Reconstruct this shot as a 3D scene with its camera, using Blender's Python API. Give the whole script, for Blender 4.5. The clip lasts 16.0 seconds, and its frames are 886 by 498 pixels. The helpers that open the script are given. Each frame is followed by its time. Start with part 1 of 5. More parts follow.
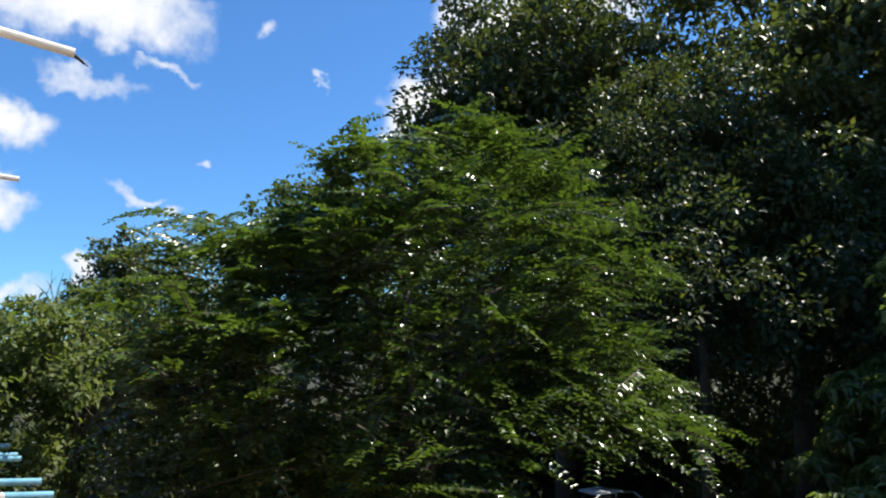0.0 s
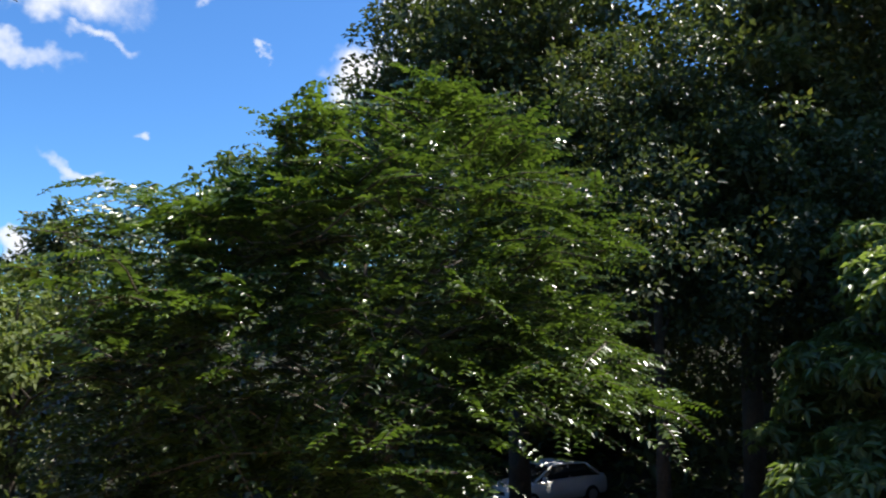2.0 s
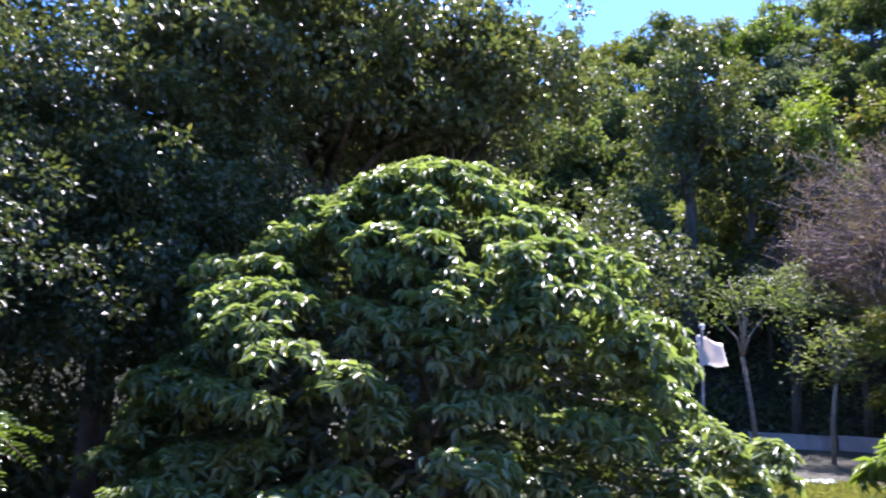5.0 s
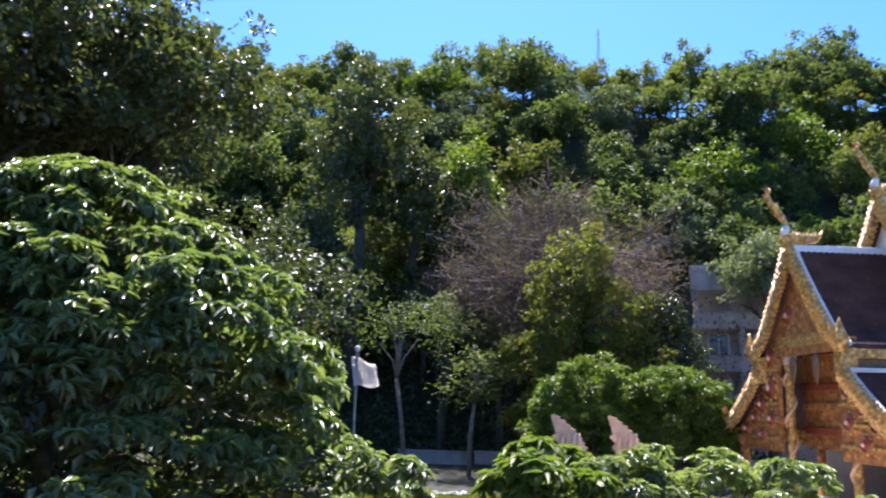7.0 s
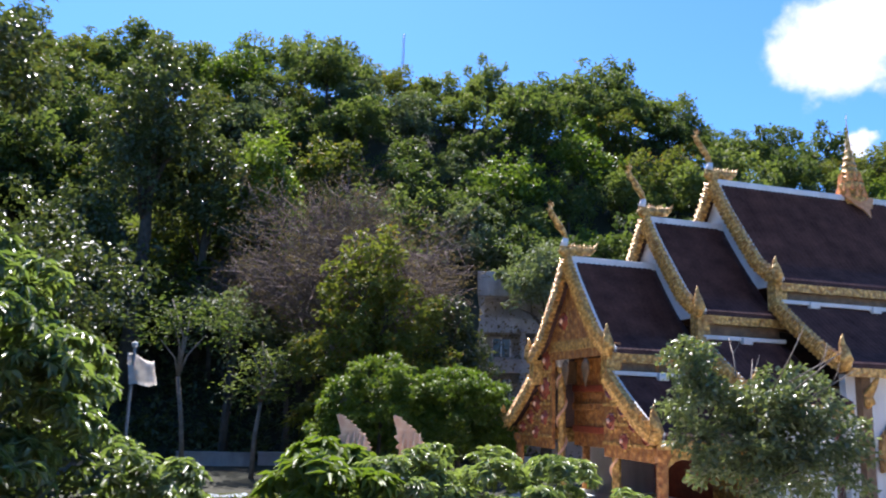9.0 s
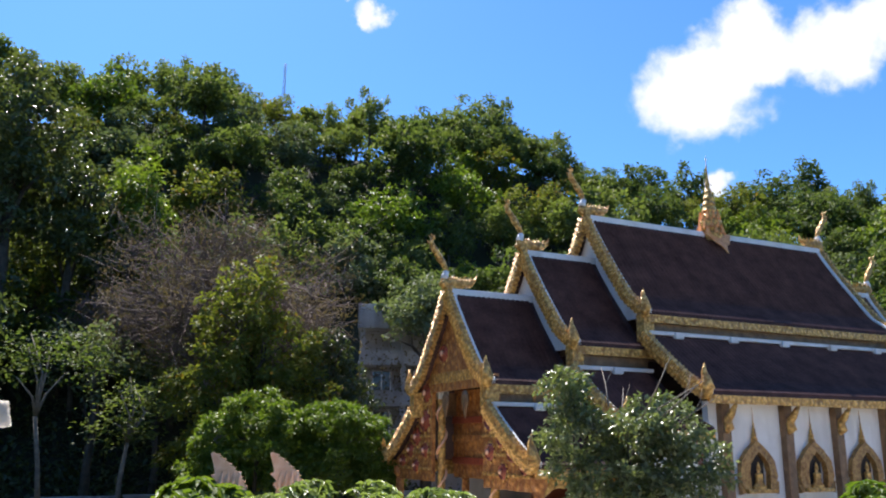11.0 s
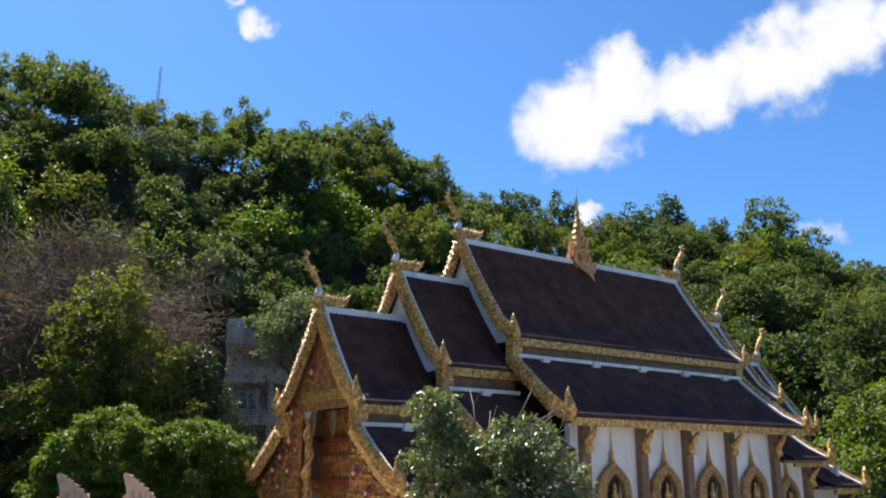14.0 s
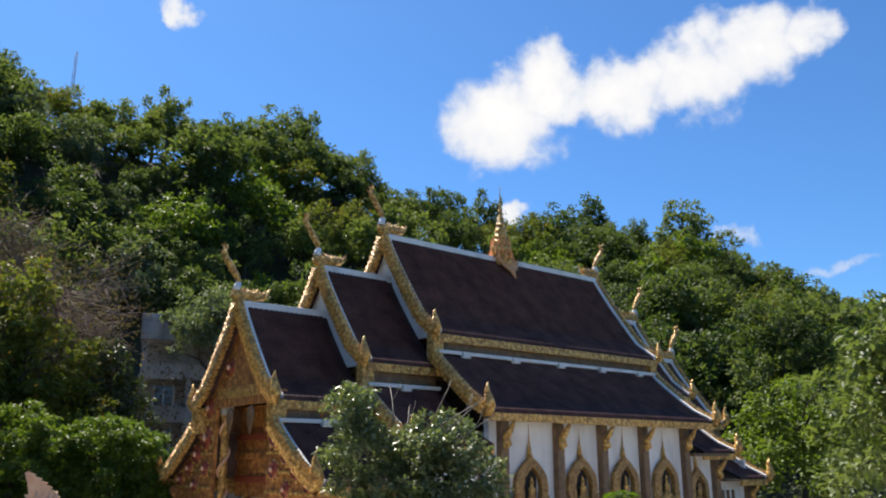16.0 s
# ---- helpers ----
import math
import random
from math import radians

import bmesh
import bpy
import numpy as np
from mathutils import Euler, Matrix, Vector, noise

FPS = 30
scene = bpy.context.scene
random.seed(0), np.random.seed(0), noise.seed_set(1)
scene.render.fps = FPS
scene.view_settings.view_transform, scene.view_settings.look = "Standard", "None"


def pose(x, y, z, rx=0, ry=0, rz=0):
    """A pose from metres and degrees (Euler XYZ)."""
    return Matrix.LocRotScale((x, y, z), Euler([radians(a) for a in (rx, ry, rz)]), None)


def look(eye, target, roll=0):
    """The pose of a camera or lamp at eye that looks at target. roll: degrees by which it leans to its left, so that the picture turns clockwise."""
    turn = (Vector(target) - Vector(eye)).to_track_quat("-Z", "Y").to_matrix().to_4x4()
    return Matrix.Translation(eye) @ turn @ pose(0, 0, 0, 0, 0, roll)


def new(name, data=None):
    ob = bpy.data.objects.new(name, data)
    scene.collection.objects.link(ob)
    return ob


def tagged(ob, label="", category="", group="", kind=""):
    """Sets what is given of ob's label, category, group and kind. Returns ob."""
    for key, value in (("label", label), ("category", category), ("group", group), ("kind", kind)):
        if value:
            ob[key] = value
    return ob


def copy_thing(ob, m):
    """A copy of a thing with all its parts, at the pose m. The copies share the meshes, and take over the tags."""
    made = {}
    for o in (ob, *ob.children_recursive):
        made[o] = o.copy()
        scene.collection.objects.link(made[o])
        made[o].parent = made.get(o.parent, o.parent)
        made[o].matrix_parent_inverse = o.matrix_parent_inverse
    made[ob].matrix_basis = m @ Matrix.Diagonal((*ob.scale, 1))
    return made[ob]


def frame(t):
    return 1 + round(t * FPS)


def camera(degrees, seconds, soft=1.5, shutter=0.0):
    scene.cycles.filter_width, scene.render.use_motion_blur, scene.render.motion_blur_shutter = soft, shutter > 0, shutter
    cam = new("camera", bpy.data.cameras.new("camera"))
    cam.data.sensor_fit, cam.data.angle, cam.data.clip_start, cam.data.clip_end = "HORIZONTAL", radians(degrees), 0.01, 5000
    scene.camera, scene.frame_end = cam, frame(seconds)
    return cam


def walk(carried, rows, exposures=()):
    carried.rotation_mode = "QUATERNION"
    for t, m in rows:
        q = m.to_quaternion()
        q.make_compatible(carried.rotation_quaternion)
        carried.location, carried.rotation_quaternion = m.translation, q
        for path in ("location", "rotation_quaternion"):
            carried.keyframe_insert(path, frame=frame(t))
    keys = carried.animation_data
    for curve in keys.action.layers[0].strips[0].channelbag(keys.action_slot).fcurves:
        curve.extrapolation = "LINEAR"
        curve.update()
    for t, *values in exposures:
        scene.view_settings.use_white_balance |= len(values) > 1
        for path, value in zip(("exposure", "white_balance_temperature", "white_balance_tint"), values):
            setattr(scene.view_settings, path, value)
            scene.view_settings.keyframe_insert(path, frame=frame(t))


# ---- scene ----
# ---- camera and its walk ----
cam = camera(57.76, 16.0, soft=2.0, shutter=0.3)
PATH = (
    (0.0, 0.188, -0.266, 4.571, 98.28, 0.11, 36.93),
    (0.25, 0.155, -0.245, 4.582, 98.30, 0.10, 38.80),
    (0.5, 0.117, -0.224, 4.591, 97.50, 0.06, 40.75),
    (0.75, 0.045, -0.206, 4.590, 96.95, -0.35, 41.15),
    (1.0, -0.034, -0.190, 4.589, 96.83, -0.69, 39.85),
    (1.5, -0.139, -0.156, 4.596, 96.59, 0.49, 36.53),
    (2.0, -0.224, -0.037, 4.608, 96.36, 0.81, 33.13),
    (2.5, -0.277, 0.028, 4.621, 96.37, 0.71, 27.93),
    (3.0, -0.264, 0.048, 4.631, 96.67, 1.21, 20.48),
    (3.5, -0.250, 0.053, 4.636, 97.87, 0.00, 12.29),
    (4.0, -0.234, 0.038, 4.634, 98.98, -1.12, 4.34),
    (4.5, -0.269, 0.060, 4.594, 99.03, -1.54, -3.06),
    (5.0, -0.227, 0.075, 4.591, 98.39, -1.79, -10.75),
    (5.2, -0.217, 0.075, 4.598, 98.44, -1.96, -13.27),
    (7.3, 0.075, 0.025, 4.596, 100.89, -1.87, -37.17),
    (7.5, 0.053, 0.045, 4.597, 101.11, -2.00, -39.14),
    (8.0, 0.069, 0.051, 4.589, 101.40, -2.00, -42.70),
    (8.5, 0.102, 0.043, 4.585, 101.07, -2.02, -45.69),
    (9.0, 0.145, 0.052, 4.599, 101.00, -1.87, -48.75),
    (9.2, 0.157, 0.015, 4.598, 101.33, -1.78, -50.07),
    (11.3, 0.099, 0.074, 4.611, 103.58, -0.51, -57.93),
    (11.5, 0.099, 0.086, 4.615, 103.65, -0.62, -58.47),
    (12.0, 0.126, 0.090, 4.636, 103.89, -0.69, -59.83),
    (12.5, 0.108, 0.079, 4.647, 104.14, -1.10, -61.55),
    (13.0, 0.106, 0.058, 4.643, 104.19, -0.92, -63.14),
    (13.5, 0.114, 0.043, 4.634, 104.53, -0.76, -64.85),
    (14.0, 0.129, 0.035, 4.617, 104.90, -0.58, -66.26),
    (14.5, 0.142, 0.021, 4.605, 105.15, -0.39, -67.66),
    (15.0, 0.157, -0.038, 4.595, 105.21, -0.23, -68.38),
    (15.5, 0.173, -0.082, 4.571, 105.15, 0.01, -69.51),
    (16.0, 0.213, -0.102, 4.557, 104.73, -0.06, -71.56),
)
EXPOSURES = ((0.0, 0.95, 6500, 10), (2.0, 1.05, 6450, 12), (2.5, 1.4, 6250, 21), (3.0, 1.85, 5950, 29), (3.8, 2.25, 5700, 38), (5.2, 2.2, 5700, 36), (7.3, 1.5, 5950, 24), (9.2, 1.35, 6000, 21), (11.3, 1.1, 6350, 14), (14.0, 0.9, 6500, 12), (16.0, 0.8, 6600, 11))
walk(cam, [(t, pose(x, y, z, rx, ry, rz)) for t, x, y, z, rx, ry, rz in PATH], EXPOSURES)


def polar(az, d, z=0.0):
    """Plan place at a bearing (degrees, counter-clockwise from +y) and a distance."""
    a = radians(az)
    return Vector((-math.sin(a) * d, math.cos(a) * d, z))


def bearing(az, el):
    a, e = radians(az), radians(el)
    return Vector((-math.sin(a) * math.cos(e), math.cos(a) * math.cos(e), math.sin(e)))


# ---- sky with clouds, and the sun ----
SUN_AZ, SUN_EL = -32.0, 56.6
world = bpy.data.worlds.new("sky")
scene.world = world
world.use_nodes = True
wn, wl = world.node_tree.nodes, world.node_tree.links
wn.clear()


def wnode(kind, **settings):
    n = wn.new(kind)
    for key, value in settings.items():
        n.inputs[int(key[1:])].default_value = value
    return n


def wmath(op, a, b=None, clamp=False):
    n = wn.new("ShaderNodeMath")
    n.operation, n.use_clamp = op, clamp
    for i, v in enumerate((a, b)):
        if v is None:
            continue
        if isinstance(v, (int, float)):
            n.inputs[i].default_value = v
        else:
            wl.new(v, n.inputs[i])
    return n.outputs[0]


sky = wn.new("ShaderNodeTexSky")
sky.sky_type, sky.sun_disc = "NISHITA", False
sky.sun_elevation, sky.sun_rotation = radians(SUN_EL), radians(-SUN_AZ)
sky.altitude, sky.air_density, sky.dust_density, sky.ozone_density = 300, 1.0, 0.5, 4.0
SKY_STRENGTH = 0.08
coords = wn.new("ShaderNodeTexCoord").outputs["Generated"]


def wnoise(scale, detail):
    n = wn.new("ShaderNodeTexNoise")
    n.inputs["Scale"].default_value, n.inputs["Detail"].default_value = scale, detail
    n.inputs["Roughness"].default_value = 0.62
    wl.new(coords, n.inputs["Vector"])
    return n.outputs["Fac"]


ragged = wmath("MULTIPLY", wmath("SUBTRACT", wnoise(30, 8), 0.5), 1.1)
plain = coords
for size, amount in ((11, 0.10), (34, 0.05)):
    puff = wn.new("ShaderNodeTexNoise")
    puff.inputs["Scale"].default_value, puff.inputs["Detail"].default_value = size, 5
    wl.new(plain, puff.inputs["Vector"])
    shift, scaled, moved = (wn.new("ShaderNodeVectorMath") for _ in range(3))
    shift.operation, scaled.operation, moved.operation = "SUBTRACT", "SCALE", "ADD"
    wl.new(puff.outputs["Color"], shift.inputs[0])
    shift.inputs[1].default_value = (0.5, 0.5, 0.5)
    wl.new(shift.outputs[0], scaled.inputs[0])
    scaled.inputs["Scale"].default_value = amount
    wl.new(coords, moved.inputs[0])
    wl.new(scaled.outputs[0], moved.inputs[1])
    coords = moved.outputs[0]
# bearing, elevation, half width, half height in degrees, tilt in degrees, thickness
CLOUDS = (
    (-76.0, 23.8, 3.6, 3.3, 0, 1.35), (-79.6, 26.2, 3.2, 2.6, 0, 1.35), (-84.6, 25.3, 4.2, 2.3, -8, 1.2), (-90.0, 25.6, 4.0, 2.6, 5, 1.2),
    (-94.5, 26.9, 3.6, 2.8, 15, 1.2), (-97.5, 27.6, 2.0, 2.0, 20, 1.1),
    (-51.3, 29.3, 1.5, 0.9, -30, 0.85), (-49.2, 30.4, 0.8, 0.5, -30, 0.6), (-76.8, 17.2, 1.5, 1.0, 0, 1.0), (-92.2, 14.0, 2.0, 0.7, 0, 0.4),
    (-99.0, 12.5, 3.0, 0.8, 0, 0.35),
    (61.5, 23.2, 7.0, 2.6, -4, 1.1), (66.5, 15.5, 2.8, 2.0, 0, 1.1), (67.5, 10.2, 2.6, 2.2, 0, 1.1), (61.7, 6.2, 1.2, 0.9, 0, 1.0),
    (58.3, 11.7, 2.6, 0.8, -12, 0.5), (56.4, 10.1, 1.2, 0.7, 0, 0.6), (56.4, 19.7, 1.9, 0.7, -5, 0.6), (61.5, 18.7, 4.0, 1.0, -15, 0.6),
    (50.3, 22.8, 1.3, 0.9, 0, 0.5), (54.0, 14.2, 0.8, 0.5, 0, 0.6), (46.2, 19.8, 0.8, 0.5, 0, 0.5), (67.0, 5.0, 4.0, 0.9, 0, 0.7),
    (32.5, 22.8, 4.4, 3.4, 0, 1.3), (38.6, 18.3, 3.4, 2.2, 20, 1.25), (28.0, 26.0, 5.0, 3.0, 0, 1.2),
)
cover = None
for az, el, half_w, half_h, tilt, thick in CLOUDS:
    c = bearing(az, el)
    right = Vector((math.cos(radians(az)), math.sin(radians(az)), 0))
    up = right.cross(c)
    ct, st = math.cos(radians(tilt)), math.sin(radians(tilt))
    ax, ay = right * ct + up * st, up * ct - right * st
    squares = None
    for axis, half in ((ax, half_w), (ay, half_h)):
        d = wn.new("ShaderNodeVectorMath")
        d.operation = "DOT_PRODUCT"
        wl.new(coords, d.inputs[0])
        d.inputs[1].default_value = axis / math.sin(radians(half))
        sq = wmath("MULTIPLY", d.outputs["Value"], d.outputs["Value"])
        squares = sq if squares is None else wmath("ADD", squares, sq)
    front = wn.new("ShaderNodeVectorMath")
    front.operation = "DOT_PRODUCT"
    wl.new(coords, front.inputs[0])
    front.inputs[1].default_value = c
    body = wmath("SUBTRACT", wmath("SUBTRACT", thick, squares), wmath("MULTIPLY", wmath("LESS_THAN", front.outputs["Value"], 0.3), 10.0))
    cover = body if cover is None else wmath("MAXIMUM", cover, body)
dense = wmath("ADD", wmath("MAXIMUM", cover, -3.0), ragged)
mask_ramp = wn.new("ShaderNodeMapRange")
mask_ramp.interpolation_type = "SMOOTHSTEP"
wl.new(dense, mask_ramp.inputs["Value"])
for i, v in ((1, -0.3), (2, 0.95), (3, 0.0), (4, 1.0)):
    mask_ramp.inputs[i].default_value = v
cloud_colour = wn.new("ShaderNodeMixRGB")
cloud_colour.inputs[1].default_value, cloud_colour.inputs[2].default_value = (0.50, 0.60, 0.78, 1), (1.0, 0.99, 0.97, 1)
wl.new(wmath("ADD", wmath("MULTIPLY", dense, 0.55), 0.2, True), cloud_colour.inputs[0])
sky_bg, cloud_bg = wn.new("ShaderNodeBackground"), wn.new("ShaderNodeBackground")
sky_bg.inputs[1].default_value, cloud_bg.inputs[1].default_value = SKY_STRENGTH, 0.6
tint = wn.new("ShaderNodeMixRGB")
tint.blend_type = "MULTIPLY"
tint.inputs[0].default_value, tint.inputs[2].default_value = 1.0, (0.53, 0.90, 1.22, 1)
wl.new(sky.outputs[0], tint.inputs[1])
wl.new(tint.outputs[0], sky_bg.inputs[0])
wl.new(cloud_colour.outputs[0], cloud_bg.inputs[0])
mix_bg, world_out = wn.new("ShaderNodeMixShader"), wn.new("ShaderNodeOutputWorld")
wl.new(mask_ramp.outputs[0], mix_bg.inputs[0])
wl.new(sky_bg.outputs[0], mix_bg.inputs[1])
wl.new(cloud_bg.outputs[0], mix_bg.inputs[2])
wl.new(mix_bg.outputs[0], world_out.inputs[0])

sun = new("sun", bpy.data.lights.new("sun", "SUN"))
sun.data.energy, sun.data.angle, sun.data.color = 5.0, radians(0.55), (1.0, 0.94, 0.84)
sun.matrix_world = look(bearing(SUN_AZ, SUN_EL) * 100, (0, 0, 0))


# ---- materials ----
def material(name, low, high, rough=0.7, metal=0.0, scale=3.0, grain=40.0, bump=0.3, spec=0.5, distance=0.02, stain=None, per=""):
    """Two colours mixed by noise at two scales, with bump; stain: (colour, amount); per: 'island' or 'object' adds variation piece by piece."""
    m = bpy.data.materials.new(name)
    m.use_nodes = True
    n, l = m.node_tree.nodes, m.node_tree.links
    b = n["Principled BSDF"]
    co = n.new("ShaderNodeTexCoord").outputs["Object"]
    big, fine = n.new("ShaderNodeTexNoise"), n.new("ShaderNodeTexNoise")
    big.inputs["Scale"].default_value, big.inputs["Detail"].default_value = scale, 5
    fine.inputs["Scale"].default_value, fine.inputs["Detail"].default_value = grain, 4
    l.new(co, big.inputs["Vector"])
    l.new(co, fine.inputs["Vector"])
    mixf = n.new("ShaderNodeMath")
    mixf.operation = "MULTIPLY_ADD"
    l.new(fine.outputs["Fac"], mixf.inputs[0])
    mixf.inputs[1].default_value = 0.5
    l.new(big.outputs["Fac"], mixf.inputs[2])
    rng = n.new("ShaderNodeMapRange")
    l.new(mixf.outputs[0], rng.inputs["Value"])
    rng.inputs[1].default_value, rng.inputs[2].default_value = 0.5, 1.0
    fac = rng.outputs[0]
    if per:
        src = n.new("ShaderNodeNewGeometry").outputs["Random Per Island"] if per == "island" else n.new("ShaderNodeObjectInfo").outputs["Random"]
        avg = n.new("ShaderNodeMix")
        avg.inputs[0].default_value = 0.6
        l.new(fac, avg.inputs[2])
        l.new(src, avg.inputs[3])
        fac = avg.outputs[0]
    col = n.new("ShaderNodeMixRGB")
    col.inputs[1].default_value, col.inputs[2].default_value = (*low, 1), (*high, 1)
    l.new(fac, col.inputs[0])
    out = col.outputs[0]
    if stain:
        st = n.new("ShaderNodeTexNoise")
        st.inputs["Scale"].default_value, st.inputs["Detail"].default_value = scale * 0.6, 8
        mp = n.new("ShaderNodeMapping")
        mp.inputs["Scale"].default_value = (1.6, 1.6, 0.35)
        l.new(co, mp.inputs[0])
        l.new(mp.outputs[0], st.inputs["Vector"])
        r2 = n.new("ShaderNodeMapRange")
        l.new(st.outputs["Fac"], r2.inputs["Value"])
        r2.inputs[1].default_value, r2.inputs[2].default_value, r2.inputs[4].default_value = 0.5, 0.75, stain[1]
        c2 = n.new("ShaderNodeMixRGB")
        l.new(r2.outputs[0], c2.inputs[0])
        l.new(out, c2.inputs[1])
        c2.inputs[2].default_value = (*stain[0], 1)
        out = c2.outputs[0]
    l.new(out, b.inputs["Base Color"])
    b.inputs["Roughness"].default_value, b.inputs["Metallic"].default_value = rough, metal
    b.inputs["Specular IOR Level"].default_value = spec
    if bump:
        bp = n.new("ShaderNodeBump")
        bp.inputs["Strength"].default_value, bp.inputs["Distance"].default_value = bump, distance
        l.new(fine.outputs["Fac"], bp.inputs["Height"])
        l.new(bp.outputs[0], b.inputs["Normal"])
    return m


def leaf_material(name, low, high, rough=0.38, through_light=0.35, spec=0.5, dry=None):
    """A leaf: gloss on top, some light through it, each leaf of its own shade."""
    m = bpy.data.materials.new(name)
    m.use_nodes = True
    n, l = m.node_tree.nodes, m.node_tree.links
    b, out = n["Principled BSDF"], n["Material Output"]
    geo = n.new("ShaderNodeNewGeometry")
    info = n.new("ShaderNodeObjectInfo")
    patch = n.new("ShaderNodeTexNoise")
    patch.inputs["Scale"].default_value, patch.inputs["Detail"].default_value = 0.7, 3
    l.new(n.new("ShaderNodeTexCoord").outputs["Object"], patch.inputs["Vector"])
    a = n.new("ShaderNodeMath")
    a.operation = "MULTIPLY_ADD"
    l.new(geo.outputs["Random Per Island"], a.inputs[0])
    a.inputs[1].default_value = 0.5
    l.new(patch.outputs["Fac"], a.inputs[2])
    a2 = n.new("ShaderNodeMath")
    a2.operation = "MULTIPLY_ADD"
    l.new(info.outputs["Random"], a2.inputs[0])
    a2.inputs[1].default_value = 0.7
    l.new(a.outputs[0], a2.inputs[2])
    rng = n.new("ShaderNodeMapRange")
    l.new(a2.outputs[0], rng.inputs["Value"])
    rng.inputs[1].default_value, rng.inputs[2].default_value = 0.55, 1.45
    col = n.new("ShaderNodeMixRGB")
    col.inputs[1].default_value, col.inputs[2].default_value = (*low, 1), (*high, 1)
    l.new(rng.outputs[0], col.inputs[0])
    colour = col.outputs[0]
    if dry:
        gt = n.new("ShaderNodeMath")
        gt.operation = "GREATER_THAN"
        gt.inputs[1].default_value = 1 - dry[1]
        l.new(geo.outputs["Random Per Island"], gt.inputs[0])
        c2 = n.new("ShaderNodeMixRGB")
        l.new(gt.outputs[0], c2.inputs[0])
        l.new(colour, c2.inputs[1])
        c2.inputs[2].default_value = (*dry[0], 1)
        colour = c2.outputs[0]
    l.new(colour, b.inputs["Base Color"])
    b.inputs["Roughness"].default_value = rough
    b.inputs["Specular IOR Level"].default_value = spec
    tr = n.new("ShaderNodeBsdfTranslucent")
    tcol = n.new("ShaderNodeMixRGB")
    tcol.blend_type = "MULTIPLY"
    tcol.inputs[0].default_value, tcol.inputs[2].default_value = 1.0, (1.4, 1.5, 0.65, 1)
    l.new(colour, tcol.inputs[1])
    l.new(tcol.outputs[0], tr.inputs["Color"])
    mix = n.new("ShaderNodeMixShader")
    mix.inputs[0].default_value = through_light
    l.new(b.outputs[0], mix.inputs[1])
    l.new(tr.outputs[0], mix.inputs[2])
    l.new(mix.outputs[0], out.inputs["Surface"])
    return m


M_GROUND = material("forest_floor", (0.014, 0.019, 0.007), (0.045, 0.042, 0.02), 0.95, scale=0.15, grain=3, bump=0.8, distance=0.2)
M_GRASS = leaf_material("grass_blades", (0.09, 0.11, 0.025), (0.20, 0.20, 0.06), 0.6, 0.35, 0.2)
M_BARK = material("bark", (0.035, 0.028, 0.02), (0.11, 0.09, 0.065), 0.9, scale=2, grain=14, bump=0.9, distance=0.04)
M_PALE_BARK = material("pale_bark", (0.12, 0.10, 0.08), (0.28, 0.24, 0.19), 0.85, scale=3, grain=20, bump=0.6, distance=0.03)
M_TWIG = material("dry_twigs", (0.09, 0.065, 0.055), (0.19, 0.14, 0.12), 0.9, scale=2, grain=10, bump=0, per="island")
M_MANGO = leaf_material("mango_leaf", (0.075, 0.115, 0.035), (0.21, 0.26, 0.095), 0.34, 0.42, 0.5)
M_FEATHER = leaf_material("feathery_leaf", (0.012, 0.028, 0.008), (0.125, 0.185, 0.035), 0.28, 0.34, 0.6)
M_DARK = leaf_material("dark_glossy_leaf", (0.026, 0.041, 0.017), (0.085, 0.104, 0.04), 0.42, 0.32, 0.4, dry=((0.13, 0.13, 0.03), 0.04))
M_HILL = leaf_material("hill_leaf", (0.034, 0.06, 0.02), (0.14, 0.17, 0.055), 0.6, 0.42, 0.25)
M_LIME = leaf_material("lime_leaf", (0.07, 0.12, 0.014), (0.15, 0.20, 0.03), 0.5, 0.4, 0.35)
M_OLIVE = leaf_material("olive_leaf", (0.05, 0.075, 0.012), (0.15, 0.165, 0.035), 0.6, 0.38, 0.2, dry=((0.2, 0.13, 0.03), 0.05))
M_GREY_LEAF = leaf_material("silvery_leaf", (0.06, 0.085, 0.04), (0.15, 0.18, 0.10), 0.6, 0.3, 0.25)
M_SILVER = leaf_material("silver_leaf", (0.035, 0.06, 0.02), (0.24, 0.27, 0.13), 0.33, 0.32, 0.55)
M_BROADLEAF = leaf_material("broad_pale_leaf", (0.06, 0.09, 0.026), (0.15, 0.185, 0.06), 0.45, 0.4, 0.4)
M_DRY_LEAF = leaf_material("dry_leaf", (0.10, 0.065, 0.05), (0.17, 0.13, 0.08), 0.7, 0.3, 0.2)


# ---- mesh helpers ----
def mesh_from(name, verts, faces, mat, smooth=False):
    """A mesh from arrays; faces all of one vertex count, or a list."""
    me = bpy.data.meshes.new(name)
    if isinstance(faces, np.ndarray):
        k = faces.shape[1]
        me.vertices.add(len(verts))
        me.vertices.foreach_set("co", np.asarray(verts, dtype=np.float32).ravel())
        me.loops.add(faces.size)
        me.loops.foreach_set("vertex_index", faces.ravel().astype(np.int32))
        me.polygons.add(len(faces))
        me.polygons.foreach_set("loop_start", np.arange(0, faces.size, k, dtype=np.int32))
        me.update(calc_edges=True)
    else:
        me.from_pydata([tuple(v) for v in verts], [], faces)
    if smooth:
        me.shade_smooth()
    me.materials.append(mat)
    return me


